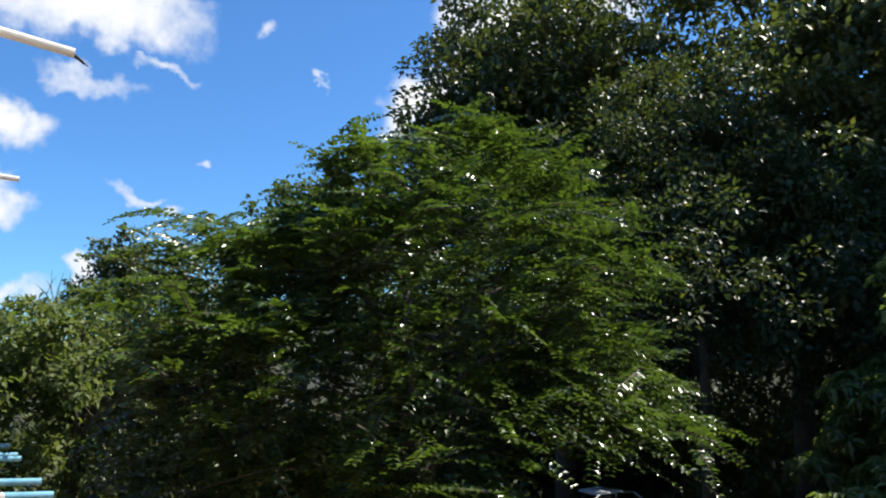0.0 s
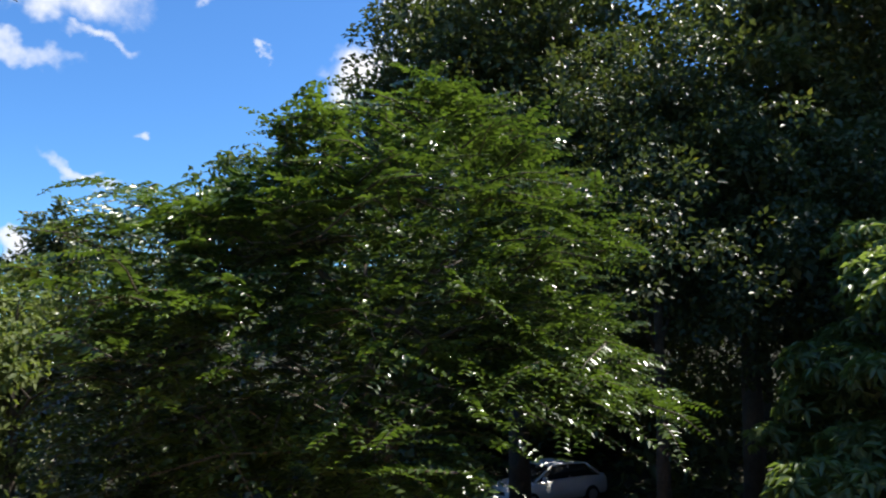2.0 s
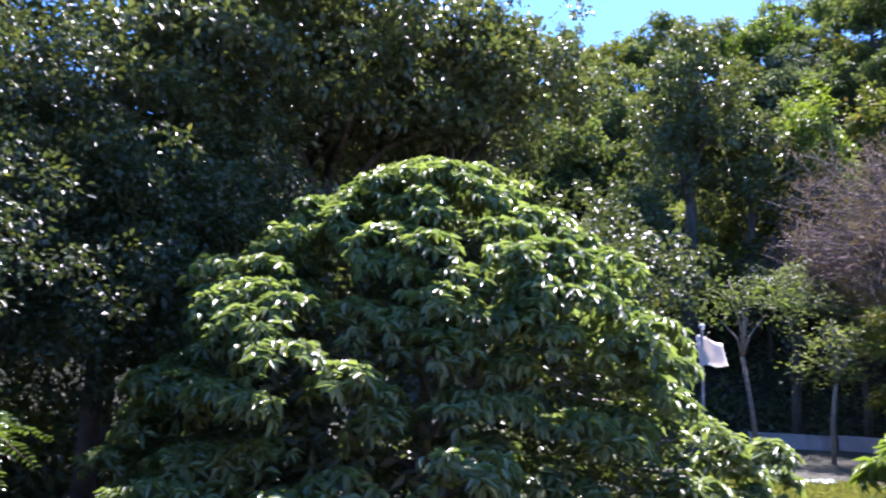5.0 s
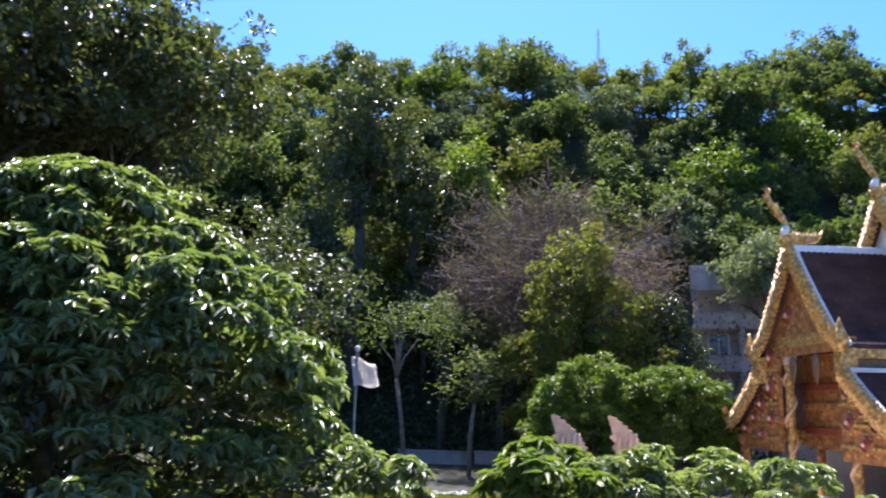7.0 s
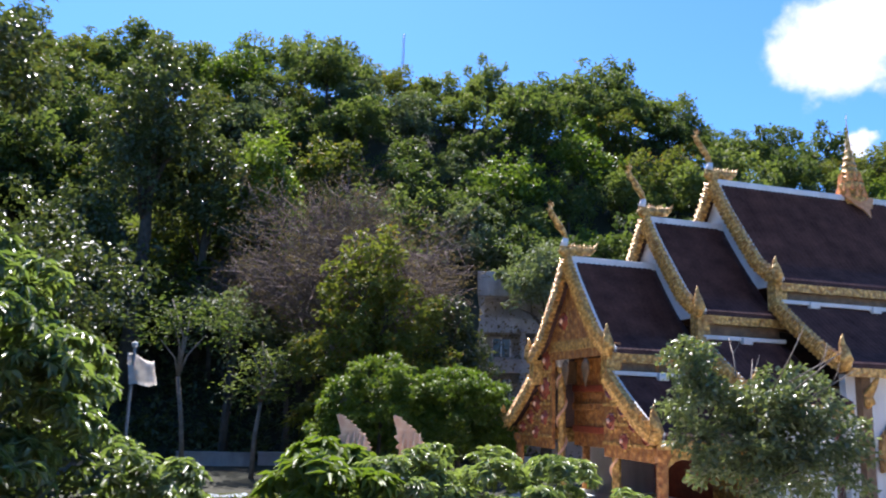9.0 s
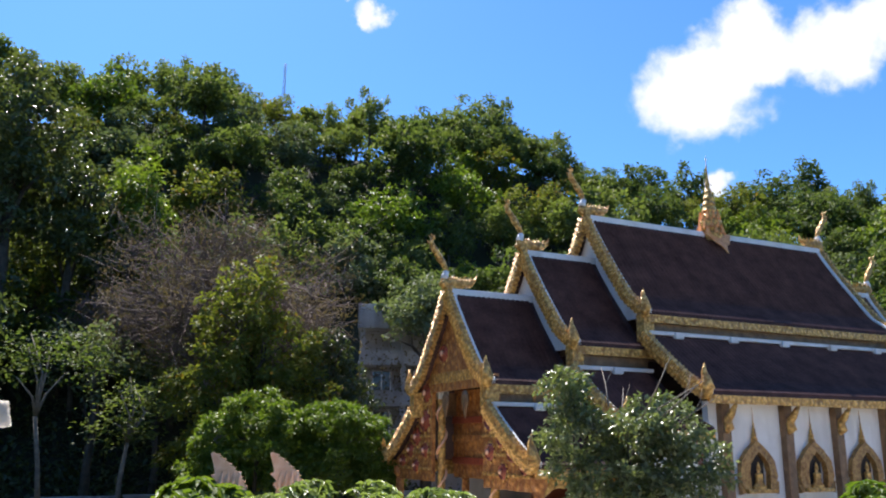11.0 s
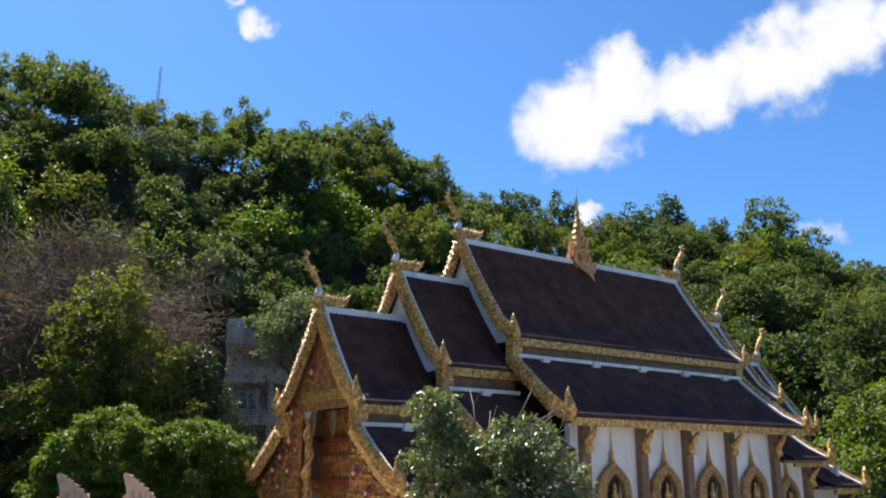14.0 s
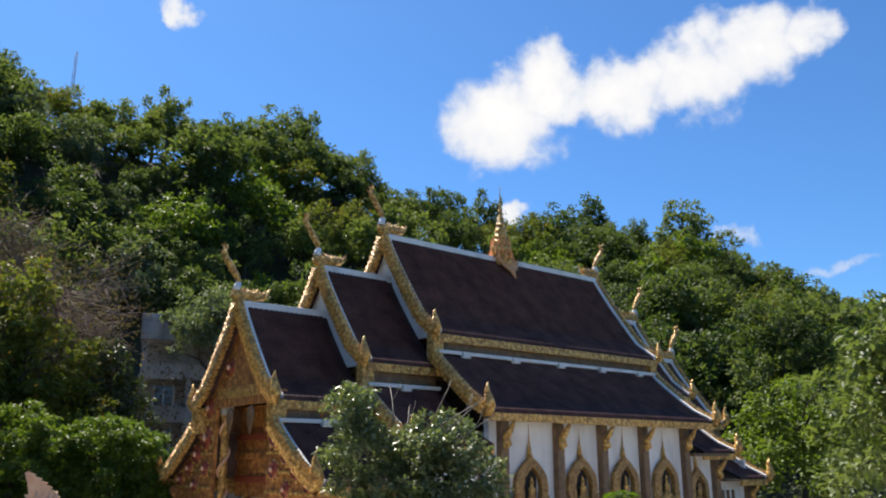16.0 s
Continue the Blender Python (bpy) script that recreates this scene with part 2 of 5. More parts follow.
def part(name, data, mat, parent, label="", smooth=False, m=None):
    """One mesh object under a thing or a part."""
    if isinstance(data, bmesh.types.BMesh):
        me = bpy.data.meshes.new(name)
        bmesh.ops.recalc_face_normals(data, faces=data.faces)
        data.to_mesh(me)
        data.free()
        if smooth:
            me.shade_smooth()
        me.materials.append(mat)
    else:
        me = data
    ob = new(name, me)
    ob.parent = parent
    if m is not None:
        ob.matrix_basis = m
    if label:
        ob["label"] = label
    return ob


def thing(name, at, label, category, group="", kind=""):
    ob = new(name)
    ob.empty_display_size = 0.3
    ob.matrix_basis = at if isinstance(at, Matrix) else Matrix.Translation(at)
    return tagged(ob, label, category, group, kind)


def box(bm, x0, x1, y0, y1, z0, z1, bevel=0.0):
    made = bmesh.ops.create_cube(bm, size=1.0, matrix=Matrix.Translation(((x0 + x1) / 2, (y0 + y1) / 2, (z0 + z1) / 2)) @ Matrix.Diagonal((x1 - x0, y1 - y0, z1 - z0, 1)))
    if bevel:
        edges = list({e for v in made["verts"] for e in v.link_edges})
        bmesh.ops.bevel(bm, geom=edges, offset=bevel, segments=2, affect="EDGES", profile=0.6)
    return bm


def boxed(*a, **k):
    return box(bmesh.new(), *a, **k)


def tube(path, radii, sides=7):
    """Vertices and quads of a tapered tube along a path."""
    verts, faces = [], []
    path = [Vector(p) for p in path]
    for i, p in enumerate(path):
        d = (path[min(i + 1, len(path) - 1)] - path[max(i - 1, 0)]).normalized()
        a = d.orthogonal().normalized() if i == 0 else (a - d * a.dot(d)).normalized()
        b = d.cross(a)
        for k in range(sides):
            th = 2 * math.pi * k / sides
            verts.append(p + (a * math.cos(th) + b * math.sin(th)) * radii[i])
    for i in range(len(path) - 1):
        for k in range(sides):
            k2 = (k + 1) % sides
            faces.append((i * sides + k, i * sides + k2, (i + 1) * sides + k2, (i + 1) * sides + k))
    faces.append(tuple(range(sides - 1, -1, -1)))
    faces.append(tuple((len(path) - 1) * sides + k for k in range(sides)))
    return verts, faces


def tubes(name, runs, mat, sides=7):
    """Several tubes joined in one mesh (a trunk with its limbs)."""
    verts, faces = [], []
    for path, radii in runs:
        v, f = tube(path, radii, sides)
        o = len(verts)
        verts += v
        faces += [tuple(i + o for i in q) for q in f]
    return mesh_from(name, verts, faces, mat, smooth=True)


def unit(a):
    return a / np.maximum(np.linalg.norm(a, axis=1, keepdims=True), 1e-9)


def leaves(name, base, along, normal, length, width, mat, droop=0.15):
    """Many folded pointed leaves: each starts at base and runs along; four triangles each."""
    n = len(base)
    along = unit(along)
    side = unit(np.cross(along, normal))
    up = np.cross(side, along)
    length, width = np.broadcast_to(length, n)[:, None], np.broadcast_to(width, n)[:, None]
    mid = base + along * length * 0.45 + up * length * 0.06
    v = np.stack([base, mid + side * width * 0.5 + up * width * 0.15, base + along * length - up * length * droop, mid - side * width * 0.5 + up * width * 0.15, mid], 1).reshape(-1, 3)
    i = np.arange(n)[:, None, None] * 5
    f = (np.array([[0, 1, 4], [1, 2, 4], [2, 3, 4], [3, 0, 4]])[None] + i).reshape(-1, 3)
    return mesh_from(name, v, f, mat)


def flat_leaves(name, base, along, normal, length, width, mat, droop=0.1):
    """Cheaper leaves of two triangles, creased along the middle."""
    n = len(base)
    along = unit(along)
    side = unit(np.cross(along, normal))
    up = np.cross(side, along)
    length, width = np.broadcast_to(length, n)[:, None], np.broadcast_to(width, n)[:, None]
    mid = base + along * length * 0.5 + up * width * 0.22
    v = np.stack([base, mid + side * width * 0.5, base + along * length - up * length * droop, mid - side * width * 0.5], 1).reshape(-1, 3)
    f = (np.array([[0, 1, 2], [0, 2, 3]])[None] + np.arange(n)[:, None, None] * 4).reshape(-1, 3)
    return mesh_from(name, v, f, mat)


def clump_points(rng, centre, radii, count, clump, low=-0.35, fill=0.35):
    """Centres of leaf clumps over an uneven ellipsoid, with their outward directions."""
    d = unit(rng.normal(size=(count * 3, 3)))
    d = d[d[:, 2] > low][:count]
    lump = 1 + 0.16 * np.sin(d[:, 0] * 5 + centre[0]) * np.sin(d[:, 1] * 4.3 + 1.7 + centre[1]) + 0.12 * np.sin(d[:, 2] * 6 + d[:, 0] * 3 + 2 * centre[0])
    depth = 1 - fill * rng.random(len(d)) ** 1.8
    return np.asarray(centre) + d * np.asarray(radii) * (lump * depth)[:, None], d


def limbs(rng, height, spread, trunk_r, forks=6, lean=(0, 0), fork_at=0.4):
    """A trunk and its limbs, as runs for tubes()."""
    top = Vector((lean[0], lean[1], height * 0.82))
    bend = [Vector((0, 0, -0.25)), Vector((lean[0] * 0.2 + rng.normal() * 0.1, lean[1] * 0.2, height * 0.25)), Vector((lean[0] * 0.5 + rng.normal() * 0.15, lean[1] * 0.5 + rng.normal() * 0.15, height * 0.5)), top]
    runs = [(bend, [trunk_r * 1.35, trunk_r, trunk_r * 0.7, trunk_r * 0.15])]
    for k in range(forks):
        a = 2 * math.pi * (k + rng.random() * 0.6) / forks
        h0 = height * (fork_at + (0.75 - fork_at) * rng.random())
        s = h0 / (height * 0.82)
        p0 = Vector((lean[0] * s, lean[1] * s, h0))
        out = Vector((math.cos(a), math.sin(a), 0)) * spread * (0.55 + 0.35 * rng.random())
        rise = height * (0.12 + 0.2 * rng.random())
        p1, p2 = p0 + out * 0.45 + Vector((0, 0, rise * 0.7)), p0 + out + Vector((0, 0, rise))
        runs.append(([p0, p1, p2], [trunk_r * 0.42, trunk_r * 0.25, trunk_r * 0.05]))
        q = p1 + Vector((rng.normal() * spread * 0.25, rng.normal() * spread * 0.25, rise * 0.6))
        runs.append(([p1, (p1 + q) / 2 + Vector((0, 0, 0.1)), q], [trunk_r * 0.2, trunk_r * 0.12, trunk_r * 0.03]))
    return runs


def broad_tree(seed, height, spread, crown_low, leaf_mat, label, clumps=90, per_clump=40, leaf=0.3, clump_r=0.9, name="tree", category="tree", bark=None, group="", cheap=True, fill=0.45, trunk_r=None, forks=6, squash=1.0, lobes=5, shape=None, face=0.0):
    """A tapered trunk with limbs, and a crown of lobes made of leaf clumps. Returned at the origin.
    shape: lobes of one's own as (across, deep, height, half width, half height), across the bearing face."""
    rng = np.random.default_rng(seed)
    tree = thing(name, (0, 0, 0), label, category, group)
    crown_h = (height - crown_low) / 2
    centres, outs = [], []
    mid = np.array([0, 0, crown_low + crown_h])
    across, deep = np.array([math.cos(radians(face)), math.sin(radians(face)), 0]), np.array([-math.sin(radians(face)), math.cos(radians(face)), 0])
    total = sum(q[3] * q[4] for q in shape or ())
    for x, y, z, half_w, half_h in shape or ():
        cc, dd = clump_points(rng, across * x + deep * y + np.array([0, 0, z]), (half_w, half_w, half_h), int(clumps * half_w * half_h / total), clump_r, -0.6, fill)
        centres.append(cc)
        outs.append(dd)
    for k in range(0 if shape else lobes):
        a = 2 * math.pi * (k + 0.5 * rng.random()) / lobes
        r = 0.0 if k == 0 else 0.5
        c = mid + np.array([math.cos(a) * spread * r, math.sin(a) * spread * r, (crown_h * (0.35 if k == 0 else rng.uniform(-0.45, 0.25)))])
        s = rng.uniform(0.5, 0.62)
        cc, dd = clump_points(rng, c, (spread * s, spread * s, crown_h * s * 1.05 * squash), clumps // lobes, clump_r, -0.5, fill)
        centres.append(cc)
        outs.append(dd)
    centres, outs = np.concatenate(centres), np.concatenate(outs)
    n = len(centres) * per_clump
    c, o = np.repeat(centres, per_clump, 0), np.repeat(outs, per_clump, 0)
    d = unit(rng.normal(size=(n, 3)) + o * 0.7 + np.array([0, 0, 0.35]))
    base = c + d * (clump_r * rng.random(n) ** 0.5)[:, None] * np.array([1, 1, 0.65])
    along = unit(d * 0.6 + rng.normal(size=(n, 3)) * 0.6 + np.array([0, 0, -0.35]))
    normal = unit(d * 0.5 + np.array([0, 0, 0.9]) + rng.normal(size=(n, 3)) * 0.45)
    size = leaf * rng.uniform(0.7, 1.3, n)
    make = flat_leaves if cheap else leaves
    tr = trunk_r or height * 0.022
    part("trunk", tubes("trunk", limbs(rng, height * 0.84, spread * 0.8, tr, forks), bark or M_BARK, 6), None, tree)
    part("crown", make("crown", base, along, normal, size, size * 0.55, leaf_mat), None, tree)
    return tree


def set_at(tree, at, turn=0.0, size=1.0):
    tree.matrix_basis = Matrix.Translation(at) @ Matrix.Rotation(turn, 4, "Z") @ Matrix.Scale(size, 4)
    return tree


# ---- ground and hill: one sheet out to the horizon ----
# bearing, elevation of the wooded skyline in degrees, distance of the crest
SKYLINE = ((-180, 3, 260), (-125, 5, 240), (-110, 8, 200), (-100, 10.0, 180), (-94, 12.4, 165), (-88, 15.8, 150), (-77, 16.8, 140), (-70, 19.0, 135), (-62, 22.6, 128), (-50, 23.4, 125), (-41, 25.0, 122), (-25, 23.6, 120),
           (-10, 23, 120), (8, 20.5, 125), (24, 13, 150), (38, 8, 180), (50, 5.5, 200), (65, 3.6, 240), (80, 3, 260), (180, 3, 260))
EYE_Z = 4.6


def skyline(az):
    az = (az + 180) % 360 - 180
    for (a0, e0, d0), (a1, e1, d1) in zip(SKYLINE, SKYLINE[1:]):
        if a0 <= az <= a1:
            k = (az - a0) / (a1 - a0)
            k = k * k * (3 - 2 * k)
            return e0 + (e1 - e0) * k, d0 + (d1 - d0) * k
    return 3, 260


def ground_z(x, y):
    d = math.hypot(x, y)
    dip = 1.4 * math.exp(-((x + 12.8) ** 2 + (y - 27.1) ** 2) / 60)
    if d < 30:
        return -dip
    az = math.degrees(math.atan2(-x, y))
    el, crest = skyline(az)
    foot = 66.0 if az > -50 or az < -140 else 66.0 + min(1.0, (-50 - az) / 20) * 8
    top = max(0.0, math.tan(radians(el)) * crest + EYE_Z - 9.0)
    k = min(max((d - foot) / (crest - foot), 0.0), 1.0)
    z = top * (0.75 * k + 0.25 * k * k * (3 - 2 * k)) if k < 1 else top * max(0.2, 1 - (d - crest) / 400)
    return z - dip + (0.8 * noise.noise(Vector((x * 0.06, y * 0.06, 0))) * min(1, max(0, (d - 60) / 20)))


def build_ground():
    rings = [0.0, 4, 8, 12, 16, 19, 22, 25, 27, 29, 31, 33, 36, 42, 48, 54, 60, 64, 68, 72, 77, 82, 88, 94, 100, 107, 114, 122, 130, 140, 150, 165, 180, 200, 230, 270, 330, 420, 560, 800, 1200, 1800, 2600]
    steps = 180
    verts = [(0, 0, 0)]
    for d in rings[1:]:
        for k in range(steps):
            p = polar(k * 360 / steps - 180, d)
            verts.append((p.x, p.y, ground_z(p.x, p.y) + (0.04 * noise.noise(Vector((p.x * 0.3, p.y * 0.3, 2))) if d < 60 else 0)))
    faces = [(0, 1 + (k + 1) % steps, 1 + k) for k in range(steps)]
    for r in range(len(rings) - 2):
        a, b = 1 + r * steps, 1 + (r + 1) * steps
        for k in range(steps):
            k2 = (k + 1) % steps
            faces.append((a + k, a + k2, b + k2, b + k))
    me = mesh_from("ground", verts, faces, M_GROUND, smooth=True)
    me.flip_normals()
    ob = new("ground", me)
    tagged(ob, "bare brown earth and leaf litter rising into a wooded hill", "ground", kind="structure")


build_ground()



# ---- woods on the hill ----
def join_crowns(name, items, mat):
    """One mesh from many placed copies of crowns."""
    vs, fs, o = [], [], 0
    for me, m in items:
        v = np.empty(len(me.vertices) * 3, dtype=np.float32)
        me.vertices.foreach_get("co", v)
        v = v.reshape(-1, 3) @ np.array(m.to_3x3()).T + np.array(m.translation)
        f = np.empty(len(me.loops), dtype=np.int32)
        me.loops.foreach_get("vertex_index", f)
        vs.append(v)
        fs.append(f.reshape(-1, 3) + o)
        o += len(v)
    return mesh_from(name, np.concatenate(vs), np.concatenate(fs), mat)


def build_hill_woods():
    kinds = (
        (11, 11.0, 4.8, 0.8, M_HILL, "tall broad green forest tree on the hillside", 84, 36, 0.55, 1.15, 6),
        (12, 9.5, 4.4, 0.6, M_HILL, "dense rounded green forest tree on the hillside", 80, 36, 0.51, 1.0, 5),
        (13, 13.0, 4.0, 1.5, M_HILL, "tall narrow green forest tree on the hillside", 84, 33, 0.55, 0.95, 7),
        (14, 9.0, 4.8, 0.6, M_LIME, "light green forest tree on the hillside", 84, 33, 0.53, 1.0, 6),
        (15, 10.5, 4.4, 0.8, M_OLIVE, "olive green forest tree on the hillside", 80, 33, 0.53, 1.0, 6),
        (16, 8.5, 4.0, 0.6, M_GREY_LEAF, "grey-green forest tree on the hillside", 80, 33, 0.49, 0.95, 5),
    )
    base = [broad_tree(s, h, w, low, mt, lab, clumps=c, per_clump=p, leaf=lf, clump_r=cr, group="hillside trees", lobes=lo, squash=0.9) for s, h, w, low, mt, lab, c, p, lf, cr, lo in kinds]
    used, far = set(), []
    rng = np.random.default_rng(5)
    for d in np.arange(73, 160, 6.6):
        az = -112 + rng.random() * 4
        while az < 78:
            el, crest = skyline(az)
            hidden = az > -6
            here, dd, k = az, d + rng.uniform(-2.5, 2.5), int(rng.choice(6, p=(0.27, 0.22, 0.18, 0.12, 0.13, 0.08)))
            size, turn = rng.uniform(0.75, 1.25), rng.random() * 6.28
            az += math.degrees(7.0 / d) * rng.uniform(0.8, 1.25) * (1.5 if hidden else 1.0)
            if d > crest + 7 or (30 < here < 48 and d > 104) or (-57 < here < -48 and d < 84) or (here < -58 and d < 80):
                continue
            at = polar(here, dd)
            at.z = ground_z(at.x, at.y) - 0.5
            m = Matrix.Translation(at) @ Matrix.Rotation(turn, 4, "Z") @ Matrix.Scale(size, 4)
            if hidden or here < -103:
                far.append((base[k].children[1].data, m))
            elif k in used:
                copy_thing(base[k], m).matrix_basis = m
            else:
                base[k].matrix_basis = m
                used.add(k)
    woods = new("far_woods", join_crowns("far_woods", far, M_HILL))
    tagged(woods, "distant green wooded hillside", "woods", kind="stuff")


build_hill_woods()


def build_undergrowth():
    """Low bushes and saplings in the shade under the trees."""
    rng = np.random.default_rng(8)
    spots = []
    for az0, az1, d0, d1, count, tall in ((-22, 64, 27, 48, 240, 3.2), (14, 36, 35, 46, 130, 5.5), (-60, -18, 63, 76, 210, 3.6), (-112, -58, 70, 84, 140, 4.5), (20, 80, 20, 60, 120, 2.6)):
        for _ in range(count):
            a, far_off = rng.uniform(az0, az1), rng.uniform(d0, d1)
            if 19 < a < 32 and far_off < 35:
                continue
            p = polar(a, far_off)
            spots.append((p.x, p.y, ground_z(p.x, p.y), tall * rng.uniform(0.4, 1.1)))
    spots = np.array(spots)
    per = 70
    n = len(spots) * per
    c = np.repeat(spots, per, 0)
    d = unit(rng.normal(size=(n, 3)))
    d[:, 2] = np.abs(d[:, 2])
    base = c[:, :3] + d * np.stack([c[:, 3] * 0.7, c[:, 3] * 0.7, c[:, 3]], 1) * (rng.random(n) ** 0.4)[:, None]
    along = unit(d + rng.normal(size=(n, 3)) * 0.6)
    size = rng.uniform(0.3, 0.65, n)
    ob = new("undergrowth", flat_leaves("undergrowth", base, along, d + np.array([0, 0, 0.8]), size, size * 0.5, M_DARK))
    tagged(ob, "dense dark green bushes under the trees", "undergrowth", kind="stuff")


build_undergrowth()


def put_tree(seed, az, d, height, spread, low, mat, label, **k):
    z = ground_z(*polar(az, d).xy)
    return set_at(broad_tree(seed, height, spread, low, mat, label, **k), polar(az, d, z))


# trees at the hill's foot
put_tree(21, -27.5, 72, 33, 4.6, 13, M_DARK, "very tall dark green tree above the hillside woods", clumps=190, per_clump=45, leaf=0.5, clump_r=1.2, lobes=7)
put_tree(22, -24.0, 66, 21, 5.0, 6, M_DARK, "dark green forest tree at the foot of the hill", clumps=150, per_clump=45, leaf=0.45, clump_r=1.1)
put_tree(23, -31.5, 76, 22, 5.2, 8, M_DARK, "dark layered forest tree at the foot of the hill", clumps=150, per_clump=45, leaf=0.5, clump_r=1.2)
put_tree(24, -35.5, 78, 22, 3.6, 7, M_LIME, "bright lime green tree hung with creepers", clumps=130, per_clump=40, leaf=0.5, clump_r=1.0, lobes=6)
put_tree(25, -43.6, 50, 15.6, 4.4, 0.5, M_OLIVE, "conical yellow-green tree with dense foliage", clumps=330, per_clump=44, leaf=0.34, clump_r=0.75, face=-43.6, shape=((0.1, 0, 13.2, 1.9, 2.2), (-0.9, 0.3, 10.6, 2.5, 2.4), (1.5, 0, 9.8, 2.4, 2.3), (-2.2, -0.4, 7.4, 2.2, 2.2), (2.6, -0.2, 6.6, 2.2, 2.3), (0.2, -0.9, 6.6, 2.6, 2.6), (-1.6, 0, 3.4, 2.8, 2.6), (2.0, 0, 3.2, 2.8, 2.6)))
put_tree(26, -34.0, 62, 13.5, 3.6, 5, M_GREY_LEAF, "sparse silvery-leaved tree at the foot of the hill", clumps=60, per_clump=26, leaf=0.35, clump_r=0.9)
put_tree(27, -38.0, 64, 12.5, 3.0, 5, M_GREY_LEAF, "thin grey-leaved tree beside the bare tree", clumps=55, per_clump=26, leaf=0.35, clump_r=0.9)
put_tree(36, -49.2, 54, 12.5, 2.6, 1.0, M_DARK, "dark leafy tree beside the concrete building", clumps=150, per_clump=42, leaf=0.34, clump_r=0.75)
put_tree(28, -56.0, 60, 17.0, 3.6, 10.5, M_GREY_LEAF, "flat-topped grey-green tree behind the temple", clumps=150, per_clump=40, leaf=0.34, clump_r=0.8, squash=0.8)
put_tree(29, -102.6, 30, 10.3, 3.1, 1.0, M_BROADLEAF, "light green tree with broad leaves beyond the temple", clumps=230, per_clump=34, leaf=0.30, clump_r=0.6, lobes=8)
put_tree(30, -95.0, 62, 10.5, 5.0, 1.5, M_LIME, "pale green bushy tree beyond the temple", clumps=150, per_clump=40, leaf=0.36, clump_r=0.9)
put_tree(31, -101, 58, 12.0, 5.0, 1.5, M_HILL, "bushy green tree beyond the temple", clumps=150, per_clump=40, leaf=0.36, clump_r=0.9)
put_tree(32, -94.5, 96, 19.0, 5.0, 2, M_HILL, "tall slender green tree on the skyline", clumps=130, per_clump=40, leaf=0.5, clump_r=1.1, lobes=7)

# creeper-covered mound of shrubs
MOUND = "lime green creeper draped over a rounded shrub"
for seed, az, lobes_of in ((33, -44.5, ((-0.1, 0, 5.6, 1.5, 1.3), (-1.5, 0.1, 4.5, 1.5, 1.3), (1.2, -0.2, 4.8, 1.5, 1.2), (-2.3, 0, 3.0, 1.2, 1.3), (0, -0.4, 3.0, 2.2, 1.5))), (34, -49.9, ((-0.2, 0, 5.3, 1.6, 1.2), (1.2, 0, 4.6, 1.4, 1.2), (-1.4, 0.2, 4.7, 1.4, 1.2), (1.9, -0.1, 3.2, 1.1, 1.4), (0, -0.3, 3.0, 2.1, 1.4)))):
    put_tree(seed, az, 42, 6.8, 2.4, 0.3, M_LIME, MOUND, clumps=330, per_clump=60, leaf=0.2, clump_r=0.42, name="shrub", category="shrub", group="creeper shrubs", shape=lobes_of, face=az, fill=0.25)

# silvery tree before the temple
silver_tree = put_tree(35, -69.4, 24, 6.6, 2.45, 1.2, M_SILVER, "bushy two-lobed tree with small glossy silver-green leaves", clumps=260, per_clump=62, leaf=0.165, clump_r=0.4, face=-69.4, fill=0.5, shape=((-1.5, 0, 5.7, 0.75, 0.85), (-1.25, 0.1, 4.6, 1.1, 1.0), (1.05, 0, 5.0, 1.15, 0.95), (0.4, -0.2, 4.4, 1.0, 0.9), (1.7, 0, 4.0, 1.05, 1.0), (-0.6, -0.2, 3.2, 1.3, 1.2), (0.9, 0, 2.9, 1.5, 1.3)))
tips = broad_tree(135, 1.0, 0.5, 0.0, M_LIME, "light green young shoots", clumps=12, per_clump=26, leaf=0.17, clump_r=0.22, shape=((-1.35, 0, 6.75, 0.55, 0.22), (-1.0, 0, 6.85, 0.5, 0.2)), face=-69.4)
young = tips.children[1]
young.name, young.parent = "young_shoots", silver_tree
young["label"] = "light green young shoots"
bpy.data.objects.remove(tips.children[0])
bpy.data.objects.remove(tips)

# large dark trees behind the near ones
put_tree(41, 28.4, 26.5, 22, 5.2, 1.2, M_DARK, "large dark green tree with glossy leaves", clumps=850, per_clump=58, leaf=0.25, trunk_r=0.3, clump_r=0.75, lobes=8, group="tall shady trees", fill=0.55)
put_tree(42, 13, 26, 23, 7.0, 1.5, M_DARK, "large dark green tree with glossy leaves", clumps=950, per_clump=58, leaf=0.27, trunk_r=0.3, clump_r=0.75, lobes=8, group="tall shady trees", fill=0.55)
put_tree(43, -1.5, 28, 20.5, 6.6, 9.5, M_DARK, "tall dark tree with bare forked trunks below", clumps=700, per_clump=54, leaf=0.27, clump_r=0.75, lobes=8, group="tall shady trees", forks=9)
put_tree(44, -11.0, 30, 19, 5.0, 9.0, M_DARK, "tall dark tree with bare forked trunks below", clumps=480, per_clump=54, leaf=0.27, clump_r=0.75, lobes=7, group="tall shady trees", forks=9)
put_tree(45, -20.0, 31, 12.0, 4.2, 2.5, M_DARK, "dark green tree with glossy leaves", clumps=260, per_clump=50, leaf=0.24, clump_r=0.7, lobes=6, group="tall shady trees")
put_tree(49, 19.0, 19.5, 12.5, 4.4, 3.2, M_DARK, "dark leafy tree in deep shade", clumps=420, per_clump=74, leaf=0.145, clump_r=0.6, lobes=7, trunk_r=0.16)
